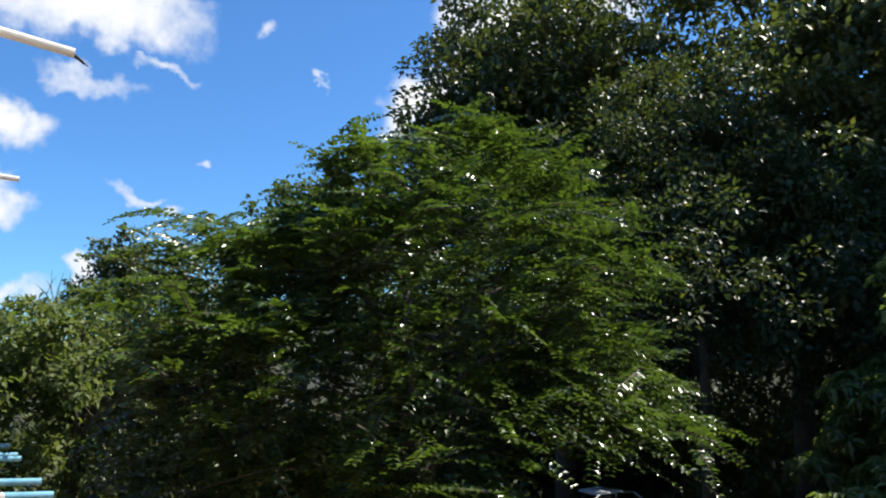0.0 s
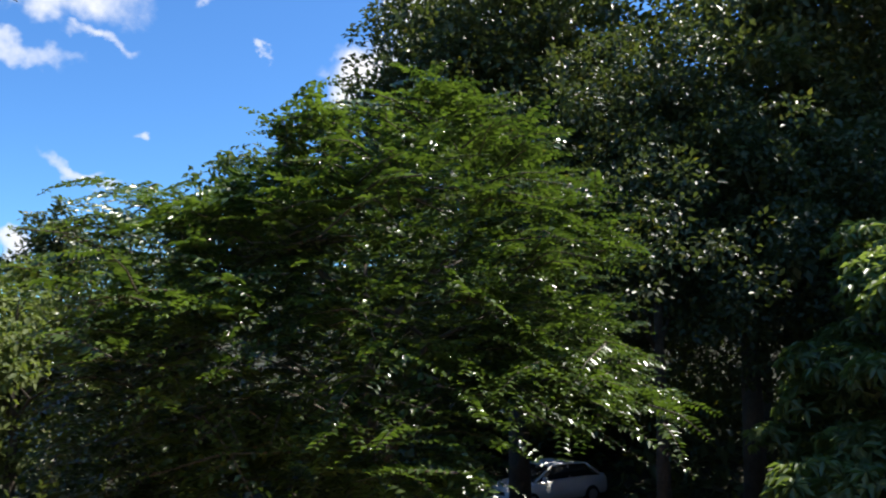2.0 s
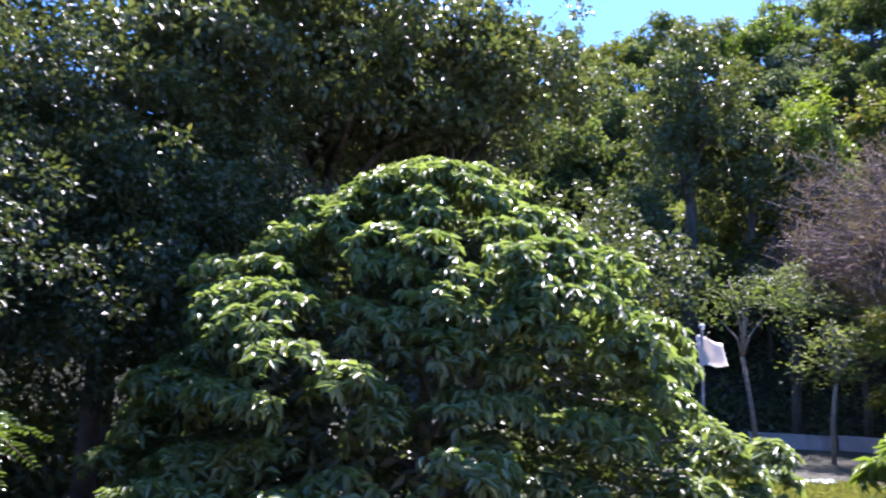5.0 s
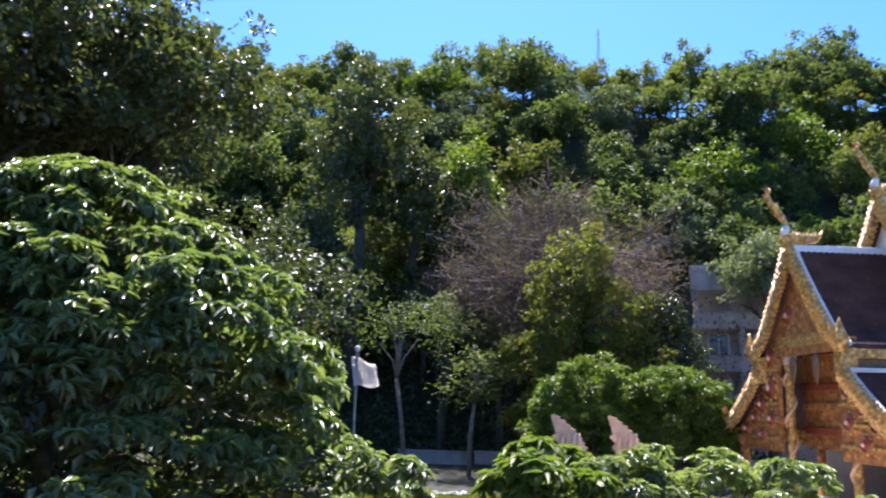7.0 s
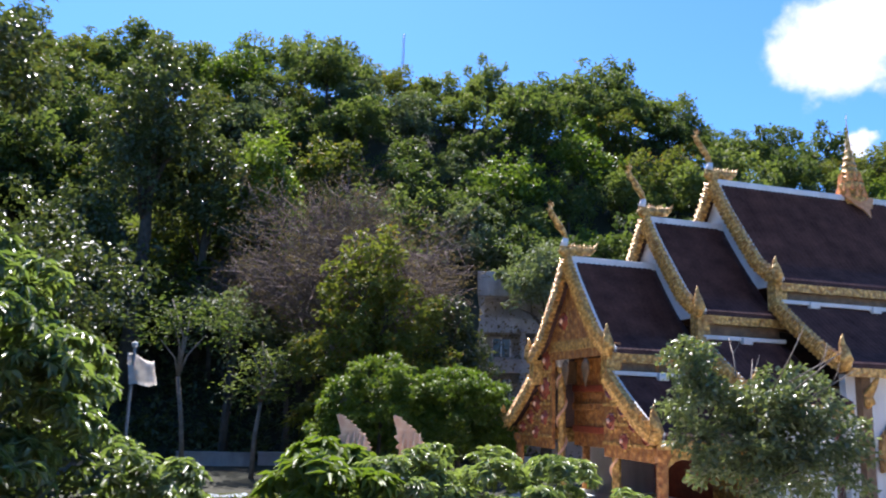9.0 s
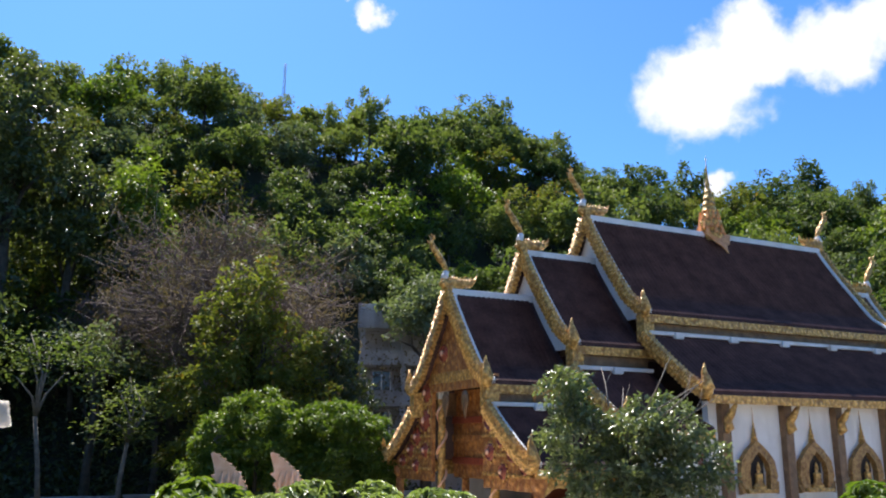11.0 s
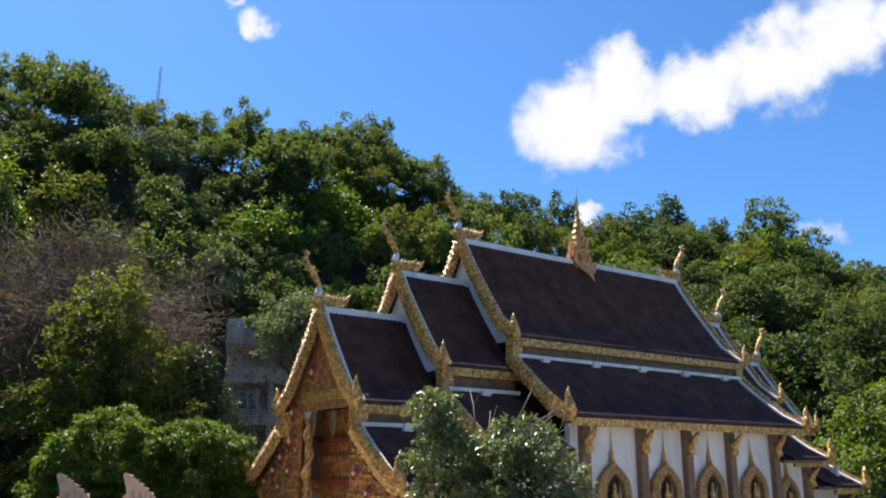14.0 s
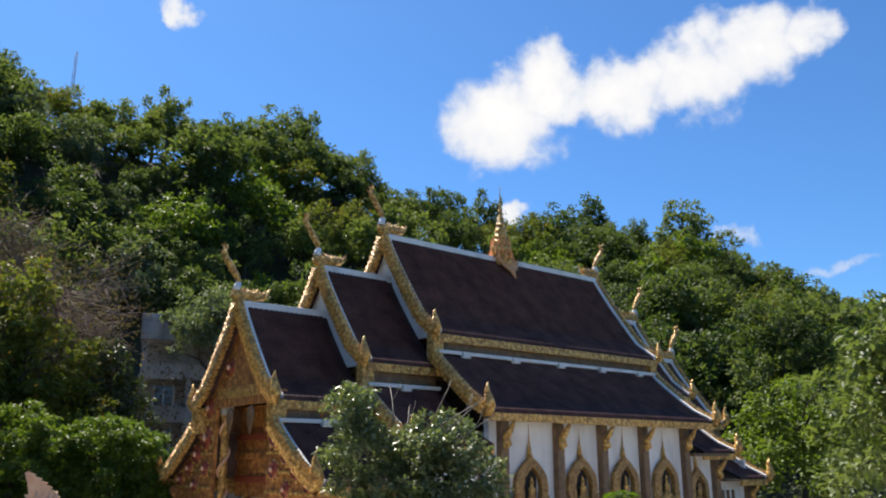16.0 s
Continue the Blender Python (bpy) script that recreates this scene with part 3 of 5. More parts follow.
put_tree(50, 8.0, 22, 13.5, 4.6, 0.6, M_DARK, "dark leafy tree in deep shade", clumps=460, per_clump=74, leaf=0.145, clump_r=0.6, lobes=7, trunk_r=0.16)
# extra canopies, added to keep the sun off the undergrowth
for seed, az, d, h in ((91, 24, 38, 22), (92, 36, 42, 20), (93, 9, 41, 22), (94, -7, 44, 21)):
    put_tree(seed, az, d, h, 6.5, 1.0, M_DARK, "tall dark forest tree added behind the near trees for shade", clumps=330, per_clump=46, leaf=0.32, clump_r=0.95, lobes=8, group="tall shady trees", trunk_r=0.25)
for seed, az, d in ((95, 21, 35.5), (96, 28.5, 37), (97, 34, 35)):
    put_tree(seed, az, d, 9.5, 4.2, 0.3, M_DARK, "dark undergrowth tree in deep shade", clumps=190, per_clump=48, leaf=0.24, clump_r=0.75)
put_tree(46, 12, 32, 10, 5.5, 0.8, M_DARK, "dark undergrowth tree in deep shade", clumps=170, per_clump=45, leaf=0.25, clump_r=0.8)
put_tree(47, 2, 33, 12, 5.0, 0.8, M_DARK, "dark undergrowth tree in deep shade", clumps=170, per_clump=45, leaf=0.25, clump_r=0.8)
put_tree(48, 36, 30, 11, 5.0, 0.8, M_DARK, "dark undergrowth tree in deep shade", clumps=170, per_clump=45, leaf=0.25, clump_r=0.8)
# trees beyond the walkway's end
put_tree(51, 61.5, 22, 6.6, 3.0, 0.5, M_HILL, "leafy green tree beyond the walkway", clumps=210, per_clump=50, leaf=0.2, clump_r=0.55)
put_tree(52, 69.0, 24, 6.2, 3.2, 0.5, M_DARK, "leafy green tree beyond the walkway", clumps=210, per_clump=50, leaf=0.2, clump_r=0.55)
put_tree(53, 53.5, 24, 8.2, 3.4, 0.5, M_DARK, "leafy green tree beyond the walkway", clumps=210, per_clump=50, leaf=0.2, clump_r=0.55)
put_tree(54, 58.8, 58, 14.2, 3.2, 5.0, M_DARK, "tall dark tree standing over the woods", clumps=110, per_clump=45, leaf=0.36, clump_r=0.8)
put_tree(55, 47, 45, 15.5, 4.5, 3.0, M_HILL, "tall green tree behind the feathery one", clumps=150, per_clump=45, leaf=0.36, clump_r=0.9)


# ---- mango tree: rosettes of drooping leaves over a dome ----
def rosettes(rng, centres, outs, per, length, width):
    n = len(centres) * per
    c, o = np.repeat(centres, per, 0), np.repeat(outs, per, 0)
    up = unit(o * 0.55 + np.array([0, 0, 0.9]))
    a = unit(np.cross(up, np.array([0.3, 0.9, 0.1])))
    b = np.cross(up, a)
    th = rng.random(n) * 6.283
    ring = a * np.cos(th)[:, None] + b * np.sin(th)[:, None]
    lift = rng.uniform(-0.75, 0.45, n)[:, None]
    along = unit(ring + up * lift)
    size = length * rng.uniform(0.7, 1.25, n)
    return c + up * 0.05 + ring * 0.02, along, up, size, size * width


def dome_spots(rng, height, spread, low, lumps, power, shoulder):
    """Places and outward directions of lumps over a dome."""
    u = rng.random(lumps) ** 1.2
    th = np.arange(lumps) * 2.39996 + rng.random(lumps) * 0.5
    r = spread * (1 - u ** power) ** shoulder * (1 + 0.10 * np.sin(th * 3 + u * 7)) * rng.uniform(0.80, 1.06, lumps)
    p = np.stack([np.cos(th) * r, np.sin(th) * r, low + (height - low) * u * 0.97], 1)
    out = unit(np.stack([np.cos(th), np.sin(th), 0.25 + 1.6 * u ** 2], 1))
    return p, out


def dome_tree(seed, at, height, spread, low, per_lump, per, length, mat, label, name="tree", category="tree", width=0.26, lumps=26, lump_r=0.75, power=1.7, shoulder=0.62, inner=0):
    rng = np.random.default_rng(seed)
    tree = thing(name, at, label, category)
    p, out = dome_spots(rng, height - lump_r * 0.4, spread - lump_r * 0.6, low, lumps, power, shoulder)
    n = len(p) * per_lump
    c, o = np.repeat(p, per_lump, 0), np.repeat(out, per_lump, 0)
    r = np.repeat(rng.uniform(0.65, 1.3, len(p)) * lump_r, per_lump)
    d = unit(rng.normal(size=(n, 3)) + o * 0.8 + np.array([0, 0, 0.75]))
    cs = c + d * (r * (1 - 0.25 * rng.random(n) ** 2))[:, None] * np.array([1, 1, 0.7])
    part("trunk", tubes("trunk", limbs(rng, height * 0.8, spread * 0.8, height * 0.025, 9, fork_at=0.2), M_BARK, 7), None, tree)
    part("crown", flat_leaves("crown", *rosettes(rng, cs, d, per, length, width), mat, droop=0.35), None, tree)
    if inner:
        # filler leaves closing the gaps; their dark colour stands for shade inside the crown
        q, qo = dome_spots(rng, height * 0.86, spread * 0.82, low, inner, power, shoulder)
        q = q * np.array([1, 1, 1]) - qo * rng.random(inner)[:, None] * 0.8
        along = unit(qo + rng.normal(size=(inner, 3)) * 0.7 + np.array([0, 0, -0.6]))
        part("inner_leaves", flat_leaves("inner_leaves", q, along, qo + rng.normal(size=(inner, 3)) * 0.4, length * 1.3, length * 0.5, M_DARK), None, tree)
    return tree


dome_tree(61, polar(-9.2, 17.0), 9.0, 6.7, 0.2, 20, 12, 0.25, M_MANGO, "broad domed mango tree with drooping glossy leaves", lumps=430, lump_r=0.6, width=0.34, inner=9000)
# shrubs under the balcony
SHRUB = "clipped rounded shrub with glossy green leaves"
dome_tree(62, polar(-50.5, 18.5), 3.85, 2.0, 0.3, 26, 11, 0.22, M_MANGO, SHRUB, "shrub", "shrub", lumps=44, lump_r=0.5, power=3, shoulder=0.5)
dome_tree(66, polar(-46.3, 17.3), 3.8, 1.5, 0.3, 26, 11, 0.22, M_MANGO, SHRUB, "shrub", "shrub", lumps=34, lump_r=0.45, power=3, shoulder=0.5)
dome_tree(63, polar(-57.5, 18.0), 3.6, 2.1, 0.3, 26, 11, 0.22, M_MANGO, SHRUB, "shrub", "shrub", lumps=44, lump_r=0.5, power=3, shoulder=0.5)
dome_tree(64, polar(-42.0, 17.0), 3.85, 1.8, 0.3, 16, 9, 0.38, M_LIME, "light green shrub with broad long leaves", "shrub", "shrub", width=0.32, lumps=34, lump_r=0.45, power=3, shoulder=0.5)
dome_tree(65, polar(-84.0, 17.5), 3.85, 1.5, 0.3, 26, 11, 0.22, M_LIME, "bright green rounded shrub below the temple", "shrub", "shrub", lumps=34, lump_r=0.45, power=3, shoulder=0.5)


# ---- tree with feathery tiers of compound leaves ----
def feather_tree(seed, at, height, spread, low, sprigs, label, turn):
    """Sprigs over an uneven dome; each carries pinnate leaves left and right, and each of those its pairs of leaflets."""
    rng = np.random.default_rng(seed)
    tree = thing("tree", at, label, "tree")
    d = unit(rng.normal(size=(sprigs * 3, 3)))
    d = d[d[:, 2] > -0.6][:sprigs]
    mid, half = (height + low) * 0.5, (height - low) * 0.5
    lump = 1 + 0.11 * np.sin(d[:, 0] * 4.6 + 2.6) * np.sin(d[:, 1] * 5.1 + 0.4) + 0.10 * np.sin(d[:, 2] * 7 + d[:, 0] * 4) + rng.normal(size=len(d)) * 0.035
    p = np.array([0, 0, mid]) + d * np.array([spread, spread, half]) * (lump * (0.92 - 0.34 * rng.random(len(d)) ** 2))[:, None]
    # open below on one side, over the parked car
    across = p[:, 0] * math.cos(turn) + p[:, 1] * math.sin(turn)
    keep = ~((across > 1.1) & (p[:, 2] < 3.5))
    p, d = p[keep], d[keep]
    runs, base, al, nr, ln = [], [], [], [], []
    fronds, pairs = 3, 14
    for j in range(fronds):
        yaw = rng.normal(size=len(p)) * 0.35 + (j - 1) * 0.75
        flat = unit(d * np.array([1, 1, 0]) + rng.normal(size=d.shape) * np.array([0.3, 0.3, 0]))
        way = np.stack([flat[:, 0] * np.cos(yaw) - flat[:, 1] * np.sin(yaw), flat[:, 0] * np.sin(yaw) + flat[:, 1] * np.cos(yaw), 0.12 + 0.45 * np.maximum(d[:, 2], 0) + rng.normal(size=len(p)) * 0.22], 1)
        way = unit(way)
        size = rng.uniform(0.75, 1.45, len(p))
        cross = unit(np.cross(way, np.array([0, 0, 1.0])))
        up = unit(np.cross(cross, way) + cross * rng.normal(size=len(p))[:, None] * 0.25)
        cross = unit(np.cross(way, up))
        start = p + rng.normal(size=d.shape) * 0.12
        for k in range(pairs):
            g = (k + 1.0) / pairs
            r = start + way * (size * (g - 0.5))[:, None] + np.array([0, 0, -0.28]) * (size * g * g)[:, None]
            for s2 in (-1, 1):
                base.append(r)
                al.append(unit(cross * s2 + way * 0.3 + np.array([0, 0, -0.18]) + rng.normal(size=d.shape) * 0.15))
                nr.append(up + rng.normal(size=d.shape) * 0.22)
                ln.append(rng.uniform(0.11, 0.16, len(p)) * (1.1 - 0.55 * g * g))
        for a, b, r in list(zip(start, way, size))[::3]:
            a, b = Vector(a), Vector(b)
            runs.append(([a - b * r * 0.5, a + Vector((0, 0, -0.07 * r)), a + b * r * 0.5 + Vector((0, 0, -0.28 * r))], [0.014, 0.01, 0.004]))
    ln = np.concatenate(ln)
    part("trunk", tubes("trunk", limbs(rng, height * 0.85, spread * 0.8, 0.17, 9, fork_at=0.2), M_BARK, 7), None, tree)
    part("branchwork", tubes("branchwork", runs, M_BARK, 4), None, tree)
    part("crown", flat_leaves("crown", np.concatenate(base), np.concatenate(al), np.concatenate(nr), ln, ln * 0.55, M_FEATHER), None, tree)
    return tree


feather_tree(71, polar(39.5, 12.4), 8.25, 4.4, 0.4, 1100, "spreading tree with feathery tiers of compound leaves", radians(38))


# ---- unseen pale slabs added round the temple to bounce light onto it ----
M_BOUNCE_SLAB = material("pale_bounce_paving", (0.42, 0.37, 0.30), (0.58, 0.52, 0.43), 0.85, scale=0.4, grain=6, bump=0.3, stain=((0.28, 0.24, 0.19), 0.5))


def bounce_court():
    """Large square slabs with open joints, over the ground before the temple; an added reflector."""
    bm = bmesh.new()
    side = 3.0
    for i in range(-6, 16):
        for j in range(-4, 10):
            c = Matrix.Rotation(radians(-33.8), 3, "Z") @ Vector((i * side, j * side + 6, 0))
            az = math.degrees(math.atan2(-c.x, c.y))
            if not (-118 < az < -46) or not 9 < c.length < 46:
                continue
            m = Matrix.Translation((c.x, c.y, 0.09)) @ Matrix.Rotation(radians(-33.8), 4, "Z") @ Matrix.Diagonal((side - 0.03, side - 0.03, 0.1, 1))
            bmesh.ops.create_cube(bm, size=1.0, matrix=m)
    me = bpy.data.meshes.new("court_paving")
    bm.to_mesh(me)
    bm.free()
    me.materials.append(M_BOUNCE_SLAB)
    tagged(new("court_paving", me), "unseen pale square slabs added to bounce light onto the temple", "paving", kind="structure")


bounce_court()

# ---- temple ----
M_TILE = material("dark_roof_tiles", (0.036, 0.019, 0.019), (0.095, 0.052, 0.048), 0.6, scale=1.2, grain=9, bump=0.2, spec=0.12)
M_WHITE = material("white_plaster", (0.66, 0.65, 0.62), (0.82, 0.81, 0.78), 0.8, scale=1.0, grain=30, bump=0.15, stain=((0.35, 0.32, 0.27), 0.5))
M_GOLD = material("gilded_carving", (0.52, 0.25, 0.05), (1.0, 0.66, 0.20), 0.36, metal=0.2, scale=5, grain=9, bump=1.0, distance=0.05)
M_ORANGE = material("carved_orange_wood", (0.26, 0.08, 0.02), (0.78, 0.38, 0.10), 0.5, scale=4, grain=9, bump=1.0, distance=0.05)


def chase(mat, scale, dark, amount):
    """Scaly chased relief: raised gilded cells, with shade put into the colour of the hollows between."""
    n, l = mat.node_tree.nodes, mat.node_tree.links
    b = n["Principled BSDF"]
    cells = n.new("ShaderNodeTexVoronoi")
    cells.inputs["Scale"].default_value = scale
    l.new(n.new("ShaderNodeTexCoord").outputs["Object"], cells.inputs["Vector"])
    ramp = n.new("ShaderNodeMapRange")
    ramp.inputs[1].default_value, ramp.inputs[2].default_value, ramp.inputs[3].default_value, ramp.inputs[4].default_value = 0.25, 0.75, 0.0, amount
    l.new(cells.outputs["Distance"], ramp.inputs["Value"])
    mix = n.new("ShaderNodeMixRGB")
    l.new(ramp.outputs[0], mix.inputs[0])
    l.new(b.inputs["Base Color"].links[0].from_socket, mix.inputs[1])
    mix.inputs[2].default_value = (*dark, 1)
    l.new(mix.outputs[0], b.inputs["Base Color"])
    bump = n.new("ShaderNodeBump")
    bump.inputs["Strength"].default_value, bump.inputs["Distance"].default_value = 1.0, 0.06
    bump.invert = True
    l.new(cells.outputs["Distance"], bump.inputs["Height"])
    l.new(b.inputs["Normal"].links[0].from_socket, bump.inputs["Normal"])
    l.new(bump.outputs[0], b.inputs["Normal"])


# dark brown painted into the hollows as their shade
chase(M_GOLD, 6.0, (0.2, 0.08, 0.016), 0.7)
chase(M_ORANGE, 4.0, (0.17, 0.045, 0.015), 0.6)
M_FLAME = material("orange_lacquer", (0.62, 0.20, 0.05), (0.90, 0.42, 0.12), 0.4, scale=4, grain=12, bump=0.5)
M_RED = material("red_lacquer", (0.20, 0.03, 0.02), (0.38, 0.09, 0.04), 0.4, scale=4, grain=20, bump=0.4)
M_NICHE_SHADE = material("niche_shade", (0.02, 0.016, 0.014), (0.045, 0.035, 0.03), 0.9, scale=1, grain=10, bump=0)
M_OLDGOLD = material("old_gilding", (0.20, 0.09, 0.025), (0.55, 0.32, 0.10), 0.5, metal=0.15, scale=5, grain=10, bump=1.0, distance=0.05)
M_PILLAR = material("brown_gilded_pillar", (0.13, 0.075, 0.04), (0.30, 0.18, 0.09), 0.5, metal=0.2, scale=3, grain=22, bump=0.7, distance=0.03)

TEMPLE = Matrix.Translation((29.28, 18.79, 0)) @ Matrix.Rotation(radians(-122.0), 4, "Z")
temple = thing("temple", TEMPLE, "ornate temple hall with tiered dark tiled roofs and gilded gables", "temple")


def sweep(w, left):
    """Height fraction left after going the fraction w down a roof that kinks into a flatter foot."""
    brk = 0.72
    return 1 - (1 - left) * (w / brk) ** 0.9 if w < brk else left * (1 - w) / (1 - brk)


def profile(wa, za, wb, zb, n=18, left=0.19):
    return [(wa + (wb - wa) * i / n, zb + (za - zb) * sweep(i / n, left)) for i in range(n + 1)]


def slab(points, sg, s0, s1, thick=0.16, steps=1):
    """A curved roof sheet with thickness, between two places along the hall."""
    bm = bmesh.new()
    rows = []
    for j in range(steps + 1):
        s = s0 + (s1 - s0) * j / steps
        rows.append(([bm.verts.new((sg * w, s, z)) for w, z in points], [bm.verts.new((sg * w, s, z - thick)) for w, z in points]))
    for (a, b), (c, d) in zip(rows, rows[1:]):
        for i in range(len(points) - 1):
            bm.faces.new((a[i], a[i + 1], c[i + 1], c[i]))
            bm.faces.new((b[i + 1], b[i], d[i], d[i + 1]))
        bm.faces.new((a[0], c[0], d[0], b[0]))
        bm.faces.new((a[-1], b[-1], d[-1], c[-1]))
    for a, b in (rows[0], rows[-1]):
        for i in range(len(points) - 1):
            bm.faces.new((a[i], b[i], b[i + 1], a[i + 1]))
    return bm


def tiled(points, sg, s0, s1, rib=0.24, course=0.30, proud=0.03):
    """Ribbed tile courses over a roof slope: half-round ribs, each course lapping the one below."""
    pts = [Vector((w, 0, z)) for w, z in points]
    run = [0.0]
    for a, b in zip(pts, pts[1:]):
        run.append(run[-1] + (b - a).length)
    rows = max(3, round(run[-1] / course))
    ribs = max(4, round((s1 - s0) / rib))
    ys = np.linspace(s0, s1, ribs * 4 + 1)
    swell = 0.006 + proud * np.abs(np.sin(np.arange(len(ys)) * math.pi / 4)) ** 0.7
    verts, faces = [], []
    for r in range(rows):
        for f, lift in ((r / rows, 0.0), ((r + 1) / rows, 0.008)):
            w, z = np.interp(f * run[-1], run, [p.x for p in pts]), np.interp(f * run[-1], run, [p.z for p in pts])
            wa, za = np.interp(min(f + 0.02, 1) * run[-1], run, [p.x for p in pts]), np.interp(min(f + 0.02, 1) * run[-1], run, [p.z for p in pts])
            wb, zb = np.interp((f - 0.02) * run[-1], run, [p.x for p in pts]), np.interp((f - 0.02) * run[-1], run, [p.z for p in pts])
            n = Vector((zb - za, 0, wa - wb)).normalized()
            h = swell + lift
            verts.append(np.stack([sg * (w + n.x * h), ys, z + n.z * h], 1))
    k = len(ys)
    i = np.arange(k - 1)
    for r in range(rows * 2 - 1):
        a, b = r * k + i, (r + 1) * k + i
        faces.append(np.stack([a, a + 1, b + 1, b], 1) if sg < 0 else np.stack([b, b + 1, a + 1, a], 1))
    return mesh_from("roof_tiling", np.concatenate(verts), np.concatenate(faces), M_TILE)


def flame_board(points, sg, s0, s1, up=0.13, down=0.27, teeth=24):
    """A carved bargeboard that follows the roof's edge, with flame-shaped teeth."""
    bm = bmesh.new()
    pts = [Vector((w, 0, z)) for w, z in points]
    lengths = [0]
    for a, b in zip(pts, pts[1:]):
        lengths.append(lengths[-1] + (b - a).length)
    n = teeth * 4
    front, back = [], []
    for i in range(n + 1):
        t = lengths[-1] * i / n
        j = max(k for k in range(len(lengths) - 1) if lengths[k] <= t + 1e-6)
        f = (t - lengths[j]) / (lengths[j + 1] - lengths[j])
        p = pts[j].lerp(pts[j + 1], f)
        d = (pts[j + 1] - pts[j]).normalized()
        nrm = Vector((d.z, 0, -d.x)) * -1
        ph = (i % 4) / 4
        u = up + 0.15 * (1 - ph)
        lo = down + 0.10 * abs(math.sin(math.pi * i / 4))
        a, b, m = p + nrm * u, p - nrm * lo, p - nrm * 0.05
        front.append([bm.verts.new((sg * q.x, s0 - (0.07 if q is m else 0) - 0.05 * (i % 2), q.z)) for q in (a, m, b)])
        back.append([bm.verts.new((sg * q.x, s1, q.z)) for q in (a, m, b)])
    for i in range(n):
        for k in range(2):
            bm.faces.new((front[i][k], front[i][k + 1], front[i + 1][k + 1], front[i + 1][k]))
            bm.faces.new((back[i][k + 1], back[i][k], back[i + 1][k], back[i + 1][k + 1]))
        bm.faces.new((front[i][0], front[i + 1][0], back[i + 1][0], back[i][0]))
        bm.faces.new((front[i][2], back[i][2], back[i + 1][2], front[i + 1][2]))
    for i in (0, n):
        bm.faces.new((front[i][0], front[i][1], back[i][1], back[i][0]))
        bm.faces.new((front[i][1], front[i][2], back[i][2], back[i][1]))
    return bm


def horn_mesh(name, path, radii, flat=0.45, mat=None):
    """A flattened curling horn."""
    v, f = tube(path, radii, 8)
    return mesh_from(name, [(p.x, p.y, p.z) for p in v], f, mat or M_GOLD, smooth=True)


def chofa(parent, s, z, face):
    """Gable horn: a serpent's neck that leans out in waves, and its scaly body lying on the ridge."""
    neck = ((-0.3, 0.0), (0.06, 0.12), (0.12, 0.42), (0.0, 0.74), (0.1, 1.02), (0.36, 1.34), (0.5, 1.58), (0.7, 1.8), (0.74, 2.05), (0.6, 2.32))
    path = [Vector((0, s - face * y, z + h)) for y, h in neck]
    h = part("gable_horn", horn_mesh("gable_horn", path, [0.2, 0.22, 0.16, 0.1, 0.13, 0.17, 0.13, 0.15, 0.1, 0.02]), None, parent, "gilded serpent horn leaning outwards")
    ring = [Vector((0, s - face * y, z + hh)) for y, hh in ((0.1, 0.4), (0.07, 0.56), (0.0, 0.76))]
    part("horn_collar", horn_mesh("horn_collar", ring, [0.19, 0.17, 0.13], mat=M_WHITE), None, h, "silvery collar of the horn")
    body = [Vector((0, s + face * y, z + hh)) for y, hh in ((-0.3, 0.12), (-0.1, 0.26), (0.15, 0.2), (0.4, 0.3), (0.65, 0.2), (0.9, 0.27), (1.15, 0.24), (1.36, 0.42), (1.5, 0.68))]
    b = part("ridge_serpent", horn_mesh("ridge_serpent", body, [0.1, 0.24, 0.21, 0.23, 0.2, 0.2, 0.14, 0.09, 0.015]), None, parent, "gilded serpent lying on the ridge")
    for sg in (-1, 1):
        bm = bmesh.new()
        for (y, hh), (y2, h2) in zip(neck[3:], neck[4:]):
            bmesh.ops.create_cone(bm, cap_ends=True, segments=5, radius1=0.09, radius2=0.01, depth=0.3, matrix=Matrix.Translation((sg * 0.1, s - face * (y + y2 + 0.16) / 2, z + (hh + h2) / 2 + 0.08)) @ Matrix.Rotation(face * 0.75, 4, "X") @ Matrix.Rotation(sg * 0.35, 4, "Y"))
        part("crest_flames", bm, M_GOLD, h)
        bm = bmesh.new()
        for i in range(9):
            bmesh.ops.create_cone(bm, cap_ends=True, segments=5, radius1=0.1, radius2=0.01, depth=0.26 + 0.08 * (i % 3), matrix=Matrix.Translation((sg * (0.1 + 0.05 * (i % 2)), s + face * (-0.1 + 0.16 * i), z + 0.42)) @ Matrix.Rotation(-face * 0.7, 4, "X") @ Matrix.Rotation(sg * 0.4, 4, "Y"))
        part("body_scales", bm, M_GOLD, b)


def eave_finial(parent, sg, w, s, z, face, big=1.0):
    """Upswept flame at the roof's lower corner."""
    path = [Vector((sg * (w + a * big), s - face * b * big, z + c * big)) for a, b, c in ((-0.25, 0, -0.15), (0.0, 0.02, -0.1), (0.16, 0.05, 0.12), (0.10, 0.08, 0.42), (0.02, 0.08, 0.68), (0.10, 0.1, 0.95))]
    part("eave_finial", horn_mesh("eave_finial", path, [0.16 * big, 0.2 * big, 0.22 * big, 0.17 * big, 0.1 * big, 0.015]), None, parent)


